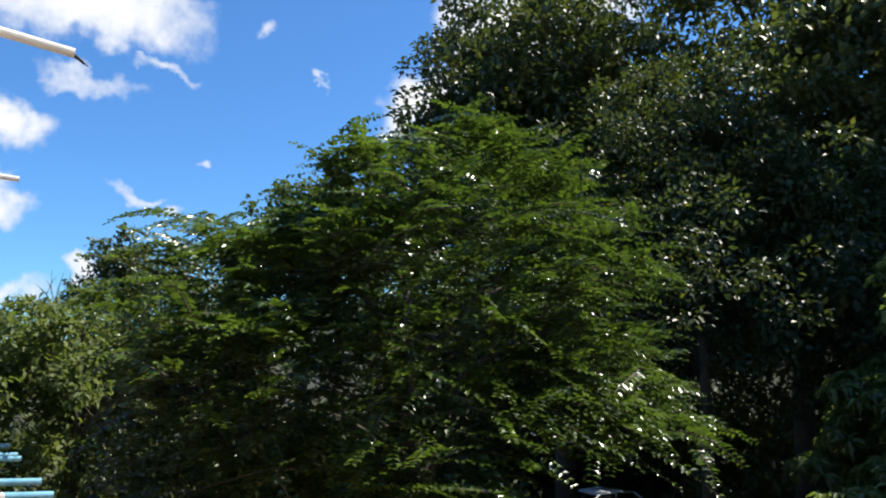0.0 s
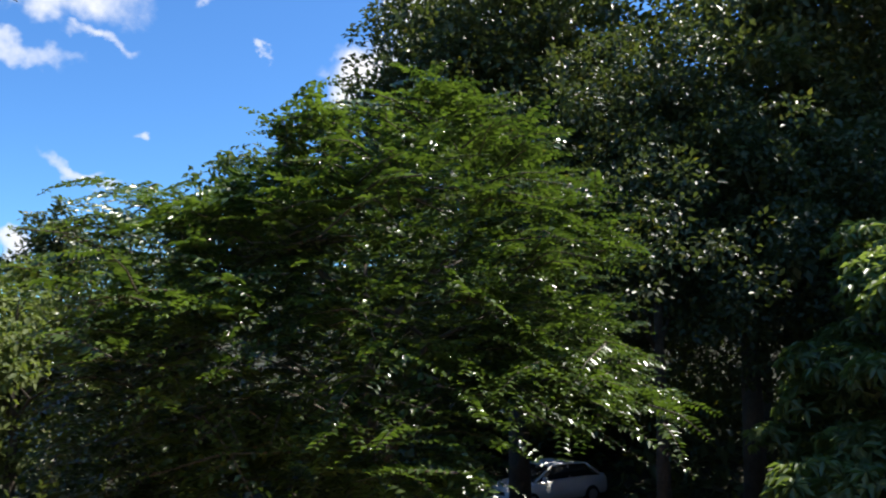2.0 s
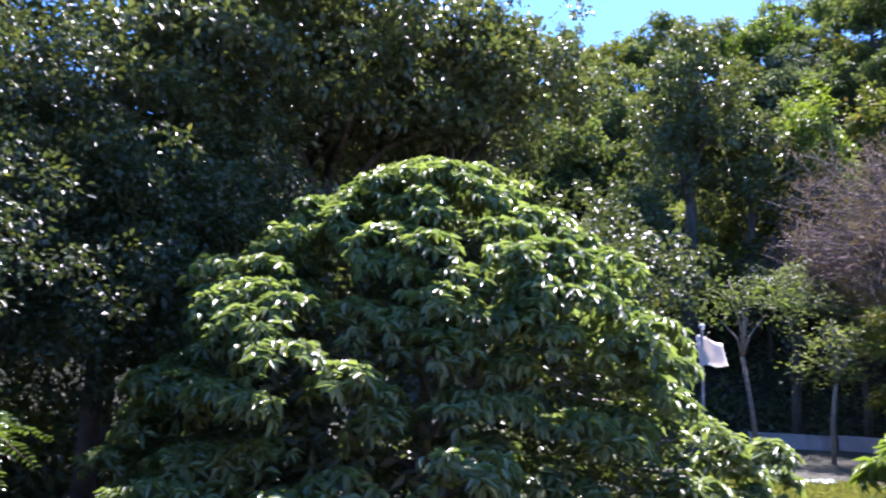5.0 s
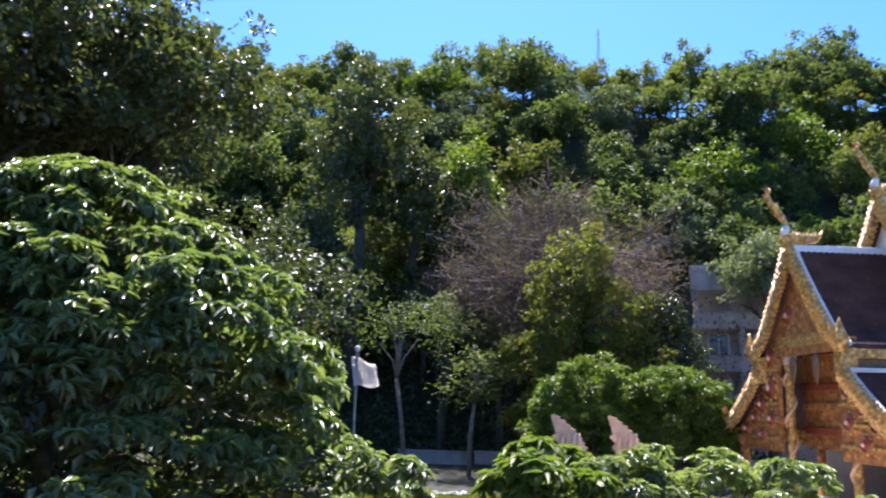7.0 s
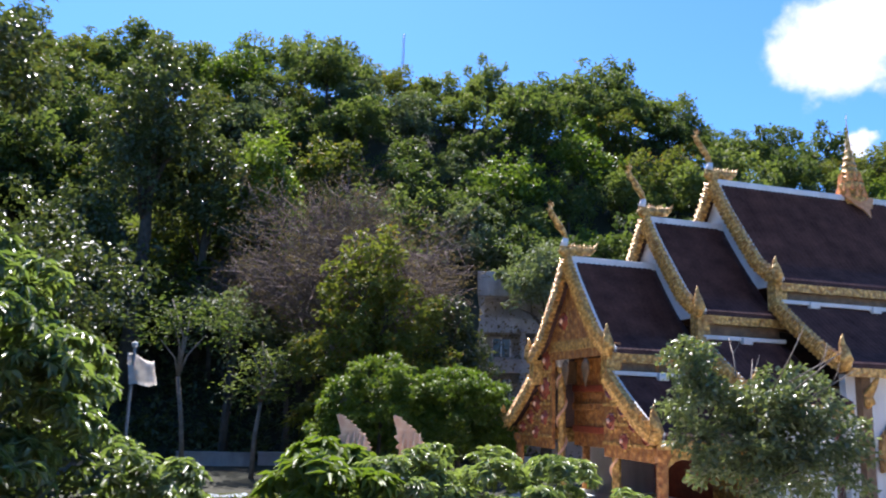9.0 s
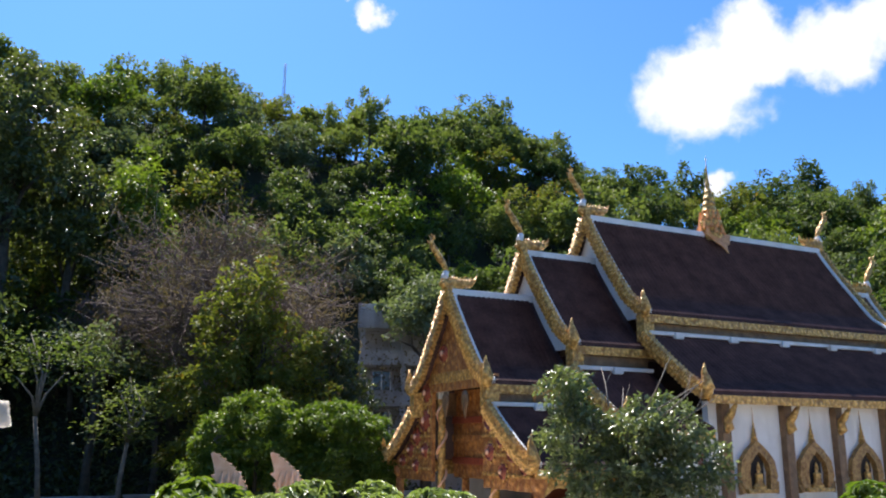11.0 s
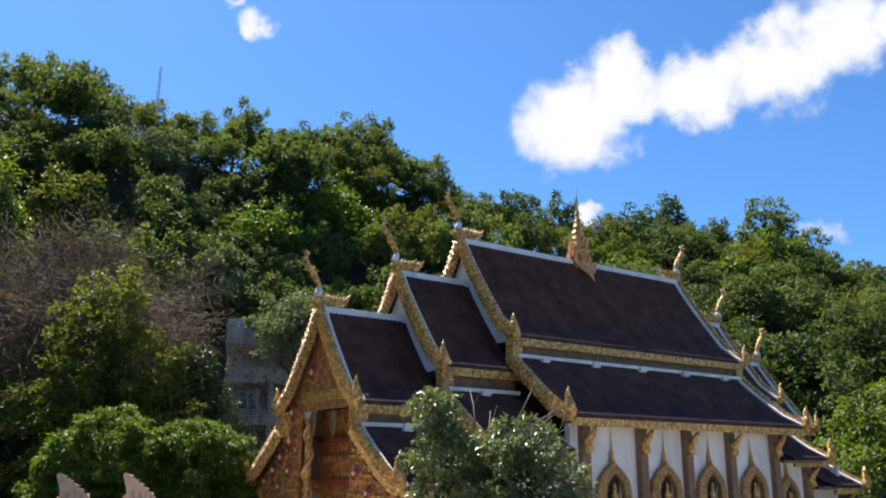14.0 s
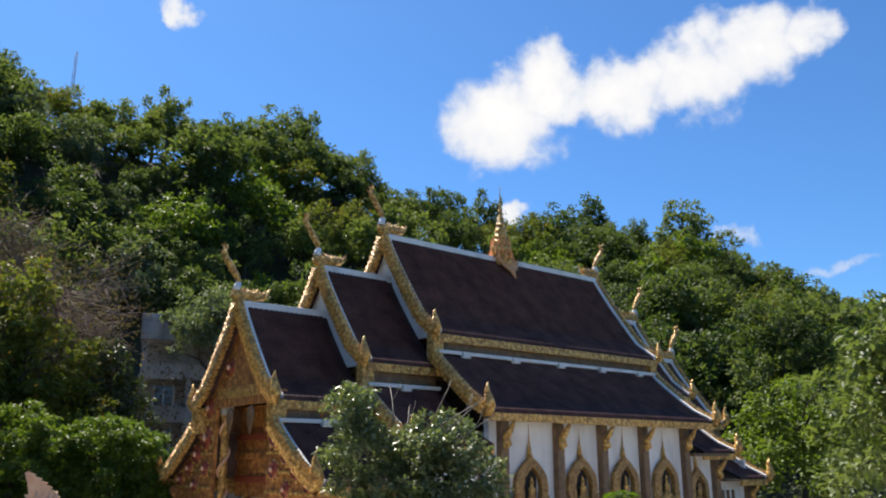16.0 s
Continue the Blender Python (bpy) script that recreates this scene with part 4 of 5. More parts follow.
# near end, far end, far end of the lower roof, ridge height, upper eave, lower roof's top, lower eave, which ends have gables, hollow of the slope
TIERS = (
    (0.0, 4.5, 4.5, 10.92, (3.75, 6.9), (3.65, 5.95), (7.0, 3.82), (1, 0), 0.165),
    (3.85, 8.0, 8.0, 13.07, (4.0, 8.58), (3.88, 7.5), (7.35, 5.2), (1, 0), 0.165),
    (7.42, 23.5, 23.35, 15.22, (4.2, 10.1), (4.05, 9.12), (7.55, 6.55), (1, 1), 0.165),
    (22.9, 27.2, 26.1, 12.95, (3.75, 8.3), (3.6, 7.4), (7.0, 5.05), (0, 1), 0.165),
    (26.6, 30.9, 29.5, 10.8, (3.5, 6.85), (3.4, 5.9), (6.8, 3.68), (0, 1), 0.165),
)
for s0, s1, s2, zr, (wu, zu), (wi, zi), (wl, zl), ends, hollow in TIERS:
    top, low = profile(0.12, zr, wu, zu, 18, hollow), profile(wi, zi, wl, zl)
    a0, a1, a2 = s0 + 0.12, s1 - 0.12, s2 - 0.12
    for sg in (-1, 1):
        roof = part("roof", slab(top, sg, a0, a1), M_TILE, temple, "dark brown tiled roof slope")
        skirt = part("lower_roof", slab(low, sg, a0, a2), M_TILE, temple, "dark brown tiled lower roof")
        part("roof_tiling", tiled(top, sg, a0 + 0.28, a1 - 0.28), M_TILE, roof, "ribbed courses of small brown tiles")
        part("roof_tiling", tiled(low, sg, a0 + 0.28, a2 - 0.28), M_TILE, skirt, "ribbed courses of small brown tiles")
        part("eave_board", boxed(*sorted((sg * (wu - 0.12), sg * (wu + 0.04))), a0, a1, zu - 0.48, zu - 0.14, 0.02), M_GOLD, roof, "gilded eave board")
        part("eave_board", boxed(*sorted((sg * (wl - 0.12), sg * (wl + 0.04))), a0, a2, zl - 0.46, zl - 0.14, 0.02), M_GOLD, skirt, "gilded eave board")
        # painted band below the upper eave
        part("clerestory", boxed(*sorted((sg * (wi - 0.32), sg * (wi - 0.12))), a0 + 0.1, a1 - 0.1, zi - 0.2, zu - 0.1), M_PILLAR, temple, "brown and gold band under the eave")
        part("flashing", boxed(*sorted((sg * (wi - 0.1), sg * (wi + 0.22))), a0 + 0.05, a2 - 0.05, zi - 0.02, zi + 0.14, 0.03), M_WHITE, skirt, "white plaster strip")
        count = max(1, round((a2 - a0) / 3.2))
        for k in range(count):
            y = a0 + (k + 0.5) * (a2 - a0) / count
            part("flashing_tab", boxed(*sorted((sg * (wi + 0.1), sg * (wi + 0.34))), y - 0.22, y + 0.22, zi - 0.16, zi + 0.12, 0.03), M_WHITE, skirt)
        for end, s, face in ((0, s0, 1), (1, s1, -1)):
            if not ends[end]:
                continue
            sl = s if end == 0 else s2
            sa, sb = s - face * 0.1, s + face * 0.12
            la, lb = sl - face * 0.1, sl + face * 0.12
            part("bargeboard", flame_board(top, sg, sa, sb), M_GOLD, roof, "gilded flame-edged bargeboard")
            part("bargeboard", flame_board(low, sg, la, lb, teeth=18), M_GOLD, skirt, "gilded flame-edged bargeboard")
            e0, e1 = sorted((s + face * 0.10, s + face * 0.36))
            f0, f1 = sorted((sl + face * 0.10, sl + face * 0.36))
            part("verge", slab([(w, z + 0.1) for w, z in top], sg, e0, e1, 0.2), M_WHITE, roof, "white plaster verge")
            part("verge", slab([(w, z + 0.1) for w, z in low], sg, f0, f1, 0.2), M_WHITE, skirt, "white plaster verge")
            c0, c1 = sorted((sl - face * 0.06, sl + face * 0.5))
            part("corner_board", boxed(*sorted((sg * (wi - 0.4), sg * (wi + 0.12))), c0, c1, zi - 0.3, zu - 0.12, 0.03), M_GOLD, skirt, "gilded board between the eaves")
            eave_finial(roof, sg, wu, s, zu, face)
            eave_finial(skirt, sg, wl, sl, zl, face, 1.1)
    part("ridge_cap", boxed(-0.2, 0.2, s0 + 0.1, s1 - 0.1, zr - 0.22, zr + 0.2, 0.06), M_WHITE, temple, "white plaster ridge cap")
    for end, s, face in ((0, s0, 1), (1, s1, -1)):
        if ends[end]:
            chofa(temple, s, zr + 0.2, face)
            # gable wall behind the boards
            bm = bmesh.new()
            ring = [(-w, z - 0.15) for w, z in reversed(top)] + [(w, z - 0.15) for w, z in top]
            y0, y1 = sorted((s + face * 0.45, s + face * 0.62))
            f1 = [bm.verts.new((x, y0, z)) for x, z in ring]
            f2 = [bm.verts.new((x, y1, z)) for x, z in ring]
            bm.faces.new(f1)
            bm.faces.new(list(reversed(f2)))
            for i in range(len(ring)):
                j = (i + 1) % len(ring)
                bm.faces.new((f1[i], f2[i], f2[j], f1[j]))
            part("gable_panel", bm, M_ORANGE if s in (0.0, 30.9) else M_WHITE, temple)


def lathe(outline, sides=16):
    bm = bmesh.new()
    rings = []
    for r, z in outline:
        rings.append([bm.verts.new((r * math.cos(2 * math.pi * k / sides), r * math.sin(2 * math.pi * k / sides), z)) for k in range(sides)])
    for a, b in zip(rings, rings[1:]):
        for k in range(sides):
            bm.faces.new((a[k], a[(k + 1) % sides], b[(k + 1) % sides], b[k]))
    bm.faces.new(list(reversed(rings[0])))
    bm.faces.new(rings[-1])
    return bm


# spire on the ridge
SPIRE = ((0.62, 14.95), (0.66, 15.3), (0.5, 15.45), (0.58, 15.75), (0.62, 16.0), (0.42, 16.2), (0.5, 16.32), (0.36, 16.55), (0.42, 16.66), (0.29, 16.9), (0.35, 17.0), (0.23, 17.25), (0.28, 17.34), (0.17, 17.6), (0.2, 17.7), (0.11, 18.0), (0.13, 18.1), (0.07, 18.5), (0.045, 18.9), (0.03, 19.2))
spire = part("ridge_spire", lathe(SPIRE, 12), M_GOLD, temple, "gilded tiered ridge spire", m=Matrix.Translation((0, 15.5, 0)))
part("spire_needle", lathe(((0.025, 19.15), (0.02, 19.5), (0.06, 19.56), (0.012, 19.64), (0.01, 19.8)), 8), M_WHITE, spire)
bm = bmesh.new()
for k in range(10):
    a = 2 * math.pi * k / 10
    bmesh.ops.create_cone(bm, cap_ends=True, segments=5, radius1=0.13, radius2=0.01, depth=0.6, matrix=Matrix.Translation((0.55 * math.cos(a), 0.55 * math.sin(a), 15.95)))
    bmesh.ops.create_cone(bm, cap_ends=True, segments=5, radius1=0.12, radius2=0.01, depth=0.55, matrix=Matrix.Translation((0.48 * math.cos(a + 0.3), 0.48 * math.sin(a + 0.3), 16.4)))
    bmesh.ops.create_cone(bm, cap_ends=True, segments=5, radius1=0.15, radius2=0.01, depth=0.5, matrix=Matrix.Translation((0.64 * math.cos(a + 0.3), 0.64 * math.sin(a + 0.3), 15.55)))
part("spire_petals", bm, M_FLAME, spire, "orange petals round the spire")
for sg in (-1, 1):
    # leaf-shaped apron under the spire
    bm = bmesh.new()
    ring = [(-0.85, 0.0), (0.85, 0.0), (0.62, -0.32), (0.42, -0.62), (0.16, -0.8), (0, -1.25), (-0.16, -0.8), (-0.42, -0.62), (-0.62, -0.32)]
    lay = [[bm.verts.new((sg * (0.34 - z * 0.60 + off), 15.5 + y * 1.1, 15.34 + z * 1.0)) for y, z in ring] for off in (0.03, 0.1)]
    bm.faces.new(lay[0])
    bm.faces.new(list(reversed(lay[1])))
    for i in range(len(ring)):
        j = (i + 1) % len(ring)
        bm.faces.new((lay[0][i], lay[1][i], lay[1][j], lay[0][j]))
    part("spire_apron", bm, M_FLAME, temple, "orange gilded apron on the ridge")

# hall walls, pillars and niches along both sides
WALL_W = 6.7
for sg in (-1, 1):
    for s0, s1, w, top in ((8.2, 22.0, WALL_W, 6.25), (22.0, 25.2, WALL_W - 0.45, 4.8), (25.2, 28.8, WALL_W - 0.75, 3.5)):
        part("side_wall", boxed(*sorted((sg * (w - 0.3), sg * w)), s0, s1, 0.0, top), M_WHITE, temple, "white plastered side wall")
        part("wall_base", boxed(*sorted((sg * (w - 0.1), sg * (w + 0.25))), s0, s1, 0.0, 0.9, 0.06), M_WHITE, temple)
        part("soffit", boxed(*sorted((sg * (w - 0.3), sg * (w + 0.85))), s0, s1, top - 0.02, top + 0.1), M_PILLAR, temple)


def niche(sg, w, s, base=2.85, big=1.0):
    """A gilded pointed niche with a small seated figure and a needle above."""
    # flat dark sheet on the wall, painted as the shade of a recess
    n = part("niche", boxed(*sorted((sg * (w - 0.05), sg * (w + 0.04))), s - 0.45 * big, s + 0.45 * big, base, base + 1.4 * big), M_NICHE_SHADE, temple, "gilded pointed wall niche")
    outline_in = [(-0.5, 0), (-0.56, 0.65), (-0.48, 1.0), (-0.26, 1.25), (0, 1.48), (0.26, 1.25), (0.48, 1.0), (0.56, 0.65), (0.5, 0)]
    outline_out = [(-0.8, 0), (-1.0, 0.5), (-0.9, 1.1), (-0.5, 1.55), (0, 1.92), (0.5, 1.55), (0.9, 1.1), (1.0, 0.5), (0.8, 0)]
    bm = bmesh.new()
    rings = [[bm.verts.new((sg * (w + d), s + y * big, base + z * big)) for y, z in o] for d, o in ((0.03, outline_out), (0.24, outline_out), (0.3, outline_in), (0.05, outline_in))]
    for a, b in zip(rings, rings[1:]):
        for i in range(len(a) - 1):
            bm.faces.new((a[i], a[i + 1], b[i + 1], b[i]))
    part("niche_frame", bm, M_OLDGOLD, n)
    for side in (-1, 1):
        bm = bmesh.new()
        for y, z, h in ((0.92, 0.35, 0.7), (1.0, 0.1, 0.5), (0.78, 1.1, 0.4)):
            bmesh.ops.create_cone(bm, cap_ends=True, segments=6, radius1=0.15 * big, radius2=0.01, depth=h * big, matrix=Matrix.Translation((sg * (w + 0.16), s + side * y * big, base + z * big)) @ Matrix.Rotation(side * -0.45, 4, "X"))
        part("niche_flame", bm, M_OLDGOLD, n)
    part("niche_finial", lathe(((0.2, 1.95), (0.24, 2.2), (0.15, 2.5), (0.19, 2.62), (0.11, 2.9), (0.13, 3.0), (0.06, 3.35), (0.07, 3.5), (0.035, 3.9), (0.02, 4.5), (0.008, 5.1)), 10), M_GOLD, n, m=Matrix.Translation((sg * (w + 0.1), s, base + 0.92 * big)) @ Matrix.Diagonal((0.6 * big, 0.6 * big, 0.46 * big, 1)))
    part("niche_shelf", boxed(*sorted((sg * w, sg * (w + 0.38))), s - 0.75 * big, s + 0.75 * big, base - 0.14, base + 0.02, 0.03), M_GOLD, n)
    part("figure", lathe(((0.32, 0.0), (0.34, 0.12), (0.2, 0.24), (0.17, 0.44), (0.21, 0.58), (0.07, 0.66), (0.11, 0.78), (0.09, 0.9), (0.02, 1.06)), 10), M_GOLD, n, "small gilded seated statue", m=Matrix.Translation((sg * (w + 0.2), s, base)) @ Matrix.Diagonal((0.6, 1, 1, 1)) @ Matrix.Scale(big, 4))


def pillar(sg, w, s, top, bracket=True):
    p = part("pillar", boxed(*sorted((sg * (w - 0.02), sg * (w + 0.3))), s - 0.22, s + 0.22, 0.0, top, 0.03), M_PILLAR, temple, "brown gilded wall pillar")
    if bracket:
        path = [Vector((sg * (w + a), s, top - b)) for a, b in ((0.2, 1.25), (0.42, 1.0), (0.36, 0.72), (0.6, 0.45), (0.85, 0.12))]
        part("eave_bracket", horn_mesh("eave_bracket", path, [0.05, 0.2, 0.17, 0.14, 0.07]), None, p, "carved gilded eave bracket")


for sg in (-1, 1):
    for s in (8.85, 12.2, 15.15, 18.2, 21.6):
        pillar(sg, WALL_W, s, 6.2)
    for s in (10.42, 13.62, 16.65, 19.8):
        niche(sg, WALL_W, s, 2.85, 0.98)
    niche(sg, WALL_W - 0.45, 23.2, 2.55, 0.85)
    pillar(sg, WALL_W - 0.45, 24.9, 4.75)
    pillar(sg, WALL_W - 0.75, 28.5, 3.45)
    for k in range(3):
        part("window_slat", boxed(*sorted((sg * (WALL_W - 0.75), sg * (WALL_W - 0.67))), 26.0 + 0.5 * k, 26.2 + 0.5 * k, 1.2, 3.0, 0.02), M_PILLAR, temple)
part("rear_wall", boxed(-5.9, 5.9, 28.6, 28.8, 0, 4.6), M_WHITE, temple, "white plastered rear wall")
part("front_wall", boxed(-6.3, 6.3, 7.9, 8.2, 0, 5.0), M_RED, temple, "red lacquered front wall")
part("door", boxed(-1.1, 1.1, 7.78, 7.92, 0.6, 3.9, 0.04), M_GOLD, temple, "gilded double door")
part("plinth", boxed(-6.95, 6.95, 0.0, 29.0, 0.0, 0.55, 0.05), M_WHITE, temple, "white plinth of the hall")

M_PINK = material("pinkish_gilded_plaster", (0.84, 0.44, 0.24), (0.95, 0.64, 0.42), 0.6, metal=0.0, scale=5, grain=30, bump=0.8, distance=0.03)
# front porch: panels, columns, beams and medallions
low1 = profile(3.65, 5.95, 7.0, 3.82)
for sg in (-1, 1):
    ring = [(2.45, 7.3), (2.45, 2.85)] + [(6.6, 2.85)] + [(w, z - 0.2) for w, z in reversed(low1) if w < 6.65] + [(3.5, 7.2)]
    bm = bmesh.new()
    f1, f2 = [[bm.verts.new((sg * x, y, z)) for x, z in ring] for y in (0.5, 0.66)]
    bm.faces.new(f1)
    bm.faces.new(list(reversed(f2)))
    for i in range(len(ring)):
        j = (i + 1) % len(ring)
        bm.faces.new((f1[i], f2[i], f2[j], f1[j]))
    panel = part("front_panel", bm, M_ORANGE, temple, "carved orange panel with floral medallions")
    for w, z, r in ((1.15, 8.4, 0.42), (3.0, 6.75, 0.45), (3.15, 5.5, 0.52), (4.05, 4.8, 0.42), (4.8, 4.2, 0.36), (5.7, 3.7, 0.3), (3.1, 4.2, 0.34), (4.1, 3.5, 0.3)):
        med = part("medallion", lathe(((r, 0), (r, 0.06), (r * 0.82, 0.13), (r * 0.7, 0.08), (r * 0.45, 0.1), (r * 0.3, 0.18), (0.02, 0.2)), 14), M_RED, panel, "red and gold round medallion", m=Matrix.Translation((sg * w, 0.5, z)) @ Matrix.Rotation(radians(90), 4, "X"))
        part("medallion_heart", lathe(((r * 0.34, 0.1), (r * 0.3, 0.2), (0.02, 0.26)), 10), M_PINK, med)
        bm = bmesh.new()
        for k in range(8):
            a = 2 * math.pi * k / 8
            bmesh.ops.create_icosphere(bm, subdivisions=1, radius=r * 0.32, matrix=Matrix.Translation((r * 1.05 * math.cos(a), r * 1.05 * math.sin(a), 0.03)) @ Matrix.Diagonal((1, 1, 0.35, 1)))
        part("medallion_petals", bm, M_GOLD, med)
    for k in range(5):
        part("panel_rib", boxed(*sorted((sg * 2.5, sg * (3.4 + 0.7 * k))), 0.42, 0.52, 6.2 - 0.72 * k, 6.32 - 0.72 * k, 0.02), M_GOLD, panel)
    col = part("porch_column", lathe(((0.28, 0.5), (0.26, 0.8), (0.18, 1.0), (0.17, 6.2), (0.22, 6.3), (0.26, 6.5), (0.2, 6.7), (0.3, 7.1)), 14), M_GOLD, temple, "gilded round porch column", m=Matrix.Translation((sg * 2.5, 1.0, 0)))
    part("capital", boxed(-0.24, 0.24, -0.24, 0.24, 6.45, 6.95, 0.05), M_WHITE, col, "white column capital")
    coil = [Vector((0.22 * math.cos(a), 0.22 * math.sin(a), 1.2 + a * 0.27)) for a in [i * 0.5 for i in range(38)]]
    part("column_serpent", horn_mesh("column_serpent", coil, [0.06] * 37 + [0.02], mat=M_PINK), None, col, "pinkish serpent coiled round the column")
    for s in (0.6, 4.2):
        cc = part("porch_column", lathe(((0.3, 0.5), (0.26, 0.8), (0.2, 1.0), (0.2, 2.9), (0.3, 3.1), (0.32, 3.4)), 12), M_ORANGE, temple, "orange porch column", m=Matrix.Translation((sg * 6.4, s, 0)))
        part("column_base", boxed(-0.36, 0.36, -0.36, 0.36, 0.5, 0.75, 0.04), M_WHITE, cc)
    # scalloped arch boards between the side columns
    bm = bmesh.new()
    ring = [(0.6, 3.45), (0.6, 2.6)] + [(0.8 + 3.2 * i / 12, 2.75 + 0.35 * math.sin(math.pi * i / 12) + 0.12 * abs(math.sin(math.pi * i / 3))) for i in range(13)] + [(4.2, 2.6), (4.2, 3.45)]
    f1, f2 = [[bm.verts.new((sg * x, y, z)) for y, z in ring] for x in (6.32, 6.48)]
    bm.faces.new(f1)
    bm.faces.new(list(reversed(f2)))
    for i in range(len(ring)):
        j = (i + 1) % len(ring)
        bm.faces.new((f1[i], f2[i], f2[j], f1[j]))
    part("arch_board", bm, M_GOLD, temple, "scalloped gilded arch board")
    part("porch_side", boxed(*sorted((sg * 6.2, sg * 6.3)), 4.3, 8.2, 0.5, 4.6), M_WHITE, temple)
    # pendants under the front beam
    part("pendant", lathe(((0.02, -0.9), (0.14, -0.6), (0.3, -0.2), (0.28, 0.1), (0.1, 0.3)), 10), M_PILLAR, temple, "carved hanging lotus pendant", m=Matrix.Translation((sg * 0.95, 0.45, 6.4)) @ Matrix.Diagonal((1, 0.35, 1, 1)))
for z0, z1, y, mt in ((7.1, 7.55, 0.42, M_GOLD), (5.4, 5.7, 2.0, M_RED), (4.6, 4.9, 2.0, M_ORANGE), (3.6, 3.9, 2.0, M_RED)):
    part("cross_beam", boxed(-2.45 if y < 0.9 else -3.5, 2.45 if y < 0.9 else 3.5, y, y + (0.25 if y < 0.9 else 0.14), z0, z1, 0.03), mt, temple)
part("inner_panel", boxed(-3.6, 3.6, 2.15, 2.27, 3.0, 6.9), M_ORANGE, temple, "carved orange inner panel")


# ---- weathered concrete building behind the temple ----
M_CONCRETE = material("weathered_concrete", (0.30, 0.29, 0.28), (0.52, 0.50, 0.47), 0.9, scale=0.7, grain=14, bump=0.5, stain=((0.14, 0.13, 0.12), 0.8))
M_GLASSDARK = material("dusty_window_glass", (0.03, 0.035, 0.04), (0.06, 0.065, 0.07), 0.2, scale=1, grain=8, bump=0.05)
M_METAL = material("grey_metal_sheet", (0.20, 0.20, 0.21), (0.34, 0.34, 0.35), 0.5, metal=0.3, scale=1.5, grain=10, bump=0.2, stain=((0.2, 0.13, 0.09), 0.5))


def concrete_building():
    at = polar(-55.2, 63, 0)
    b = thing("building", Matrix.Translation(at) @ Matrix.Rotation(radians(-52), 4, "Z"), "derelict grey concrete building with open floors", "building")
    floors = (0.0, 4.2, 7.3, 10.4, 13.2)
    for k, z in enumerate(floors):
        part("floor_slab", boxed(-4.5, 9.0, -0.2, 8, z - 0.12, z + 0.16, 0.03), M_CONCRETE, b)
    for x in (-4.2, -1.0, 2.2, 5.4, 8.6):
        part("column", boxed(x - 0.2, x + 0.2, 0.0, 0.4, 0, 13.2, 0.03), M_CONCRETE, b)
        part("column", boxed(x - 0.2, x + 0.2, 7.4, 7.8, 0, 13.2, 0.03), M_CONCRETE, b)
    for k, (z0, z1) in enumerate(zip(floors, floors[1:])):
        part("back_wall", boxed(-4.4, 8.9, 7.82, 8.0, z0, z1), M_CONCRETE, b)
        part("parapet", boxed(-4.4, 8.9, -0.18, -0.05, z0 + 0.16, z0 + 1.0, 0.02), M_CONCRETE, b)
        part("inner_wall", boxed(-4.4, 8.9, 3.0, 3.15, z0 + 0.16, z1 - 0.12), M_CONCRETE, b)
        if k in (1, 2):
            part("wall_panel", boxed(-3.95, 8.4, 0.22, 0.34, z0 + 0.16, z0 + 1.3), M_CONCRETE, b)
            for x in (-3.3, -0.1, 3.1, 6.3):
                w = part("window", boxed(x, x + 1.3, 0.12, 0.2, z0 + 1.1, z0 + 2.5, 0.02), M_GLASSDARK, b, "dusty dark window")
                for fx in (x - 0.08, x + 0.61, x + 1.3):
                    part("window_frame", boxed(fx, fx + 0.08, 0.06, 0.22, z0 + 1.02, z0 + 2.58, 0.01), M_WHITE, w)
    part("roof_parapet", boxed(-4.6, -1.7, -0.5, -0.3, 13.1, 15.0, 0.03), M_CONCRETE, b, "stained concrete parapet")
    for k in range(9):
        part("parapet_rib", boxed(-4.5 + 0.33 * k, -4.42 + 0.33 * k, -0.54, -0.495, 13.15, 14.95, 0.01), M_CONCRETE, b)
    part("roof_parapet", boxed(-4.6, -4.4, -0.5, 8.0, 13.3, 15.0, 0.03), M_CONCRETE, b)
    part("roof", boxed(-4.5, 9.0, -0.3, 8.0, 13.2, 13.45), M_CONCRETE, b)
    rng = np.random.default_rng(44)
    n = 1100
    hang = rng.random(n) ** 0.6
    base_p = np.stack([-4.4 + 6.5 * rng.random(n) ** 1.5, -0.45 - 0.25 * rng.random(n), 13.0 - 11 * hang + np.sin(rng.random(n) * 9)], 1)
    size = rng.uniform(0.15, 0.4, n)
    part("creeper", flat_leaves("creeper", base_p, rng.normal(size=(n, 3)) + np.array([0, 0, -0.8]), rng.normal(size=(n, 3)) + np.array([0, -1.0, 0.4]), size, size * 0.5, M_DRY_LEAF), None, b, "dry brown creeper over the front")


concrete_building()
# low concrete walls at the hill's foot
for az, d, w in ((-33.5, 59, 5.0), (-38.5, 60, 4.5), (-43, 61, 4.0)):
    wall = thing("garden_wall", Matrix.Translation(polar(az, d)) @ Matrix.Rotation(radians(az), 4, "Z"), "low stained concrete garden wall", "wall", "garden walls")
    part("wall_body", boxed(-w / 2, w / 2, -0.12, 0.12, 0, 0.85, 0.02), M_CONCRETE, wall)
    part("coping", boxed(-w / 2 - 0.05, w / 2 + 0.05, -0.18, 0.18, 0.85, 0.95, 0.02), M_CONCRETE, wall)


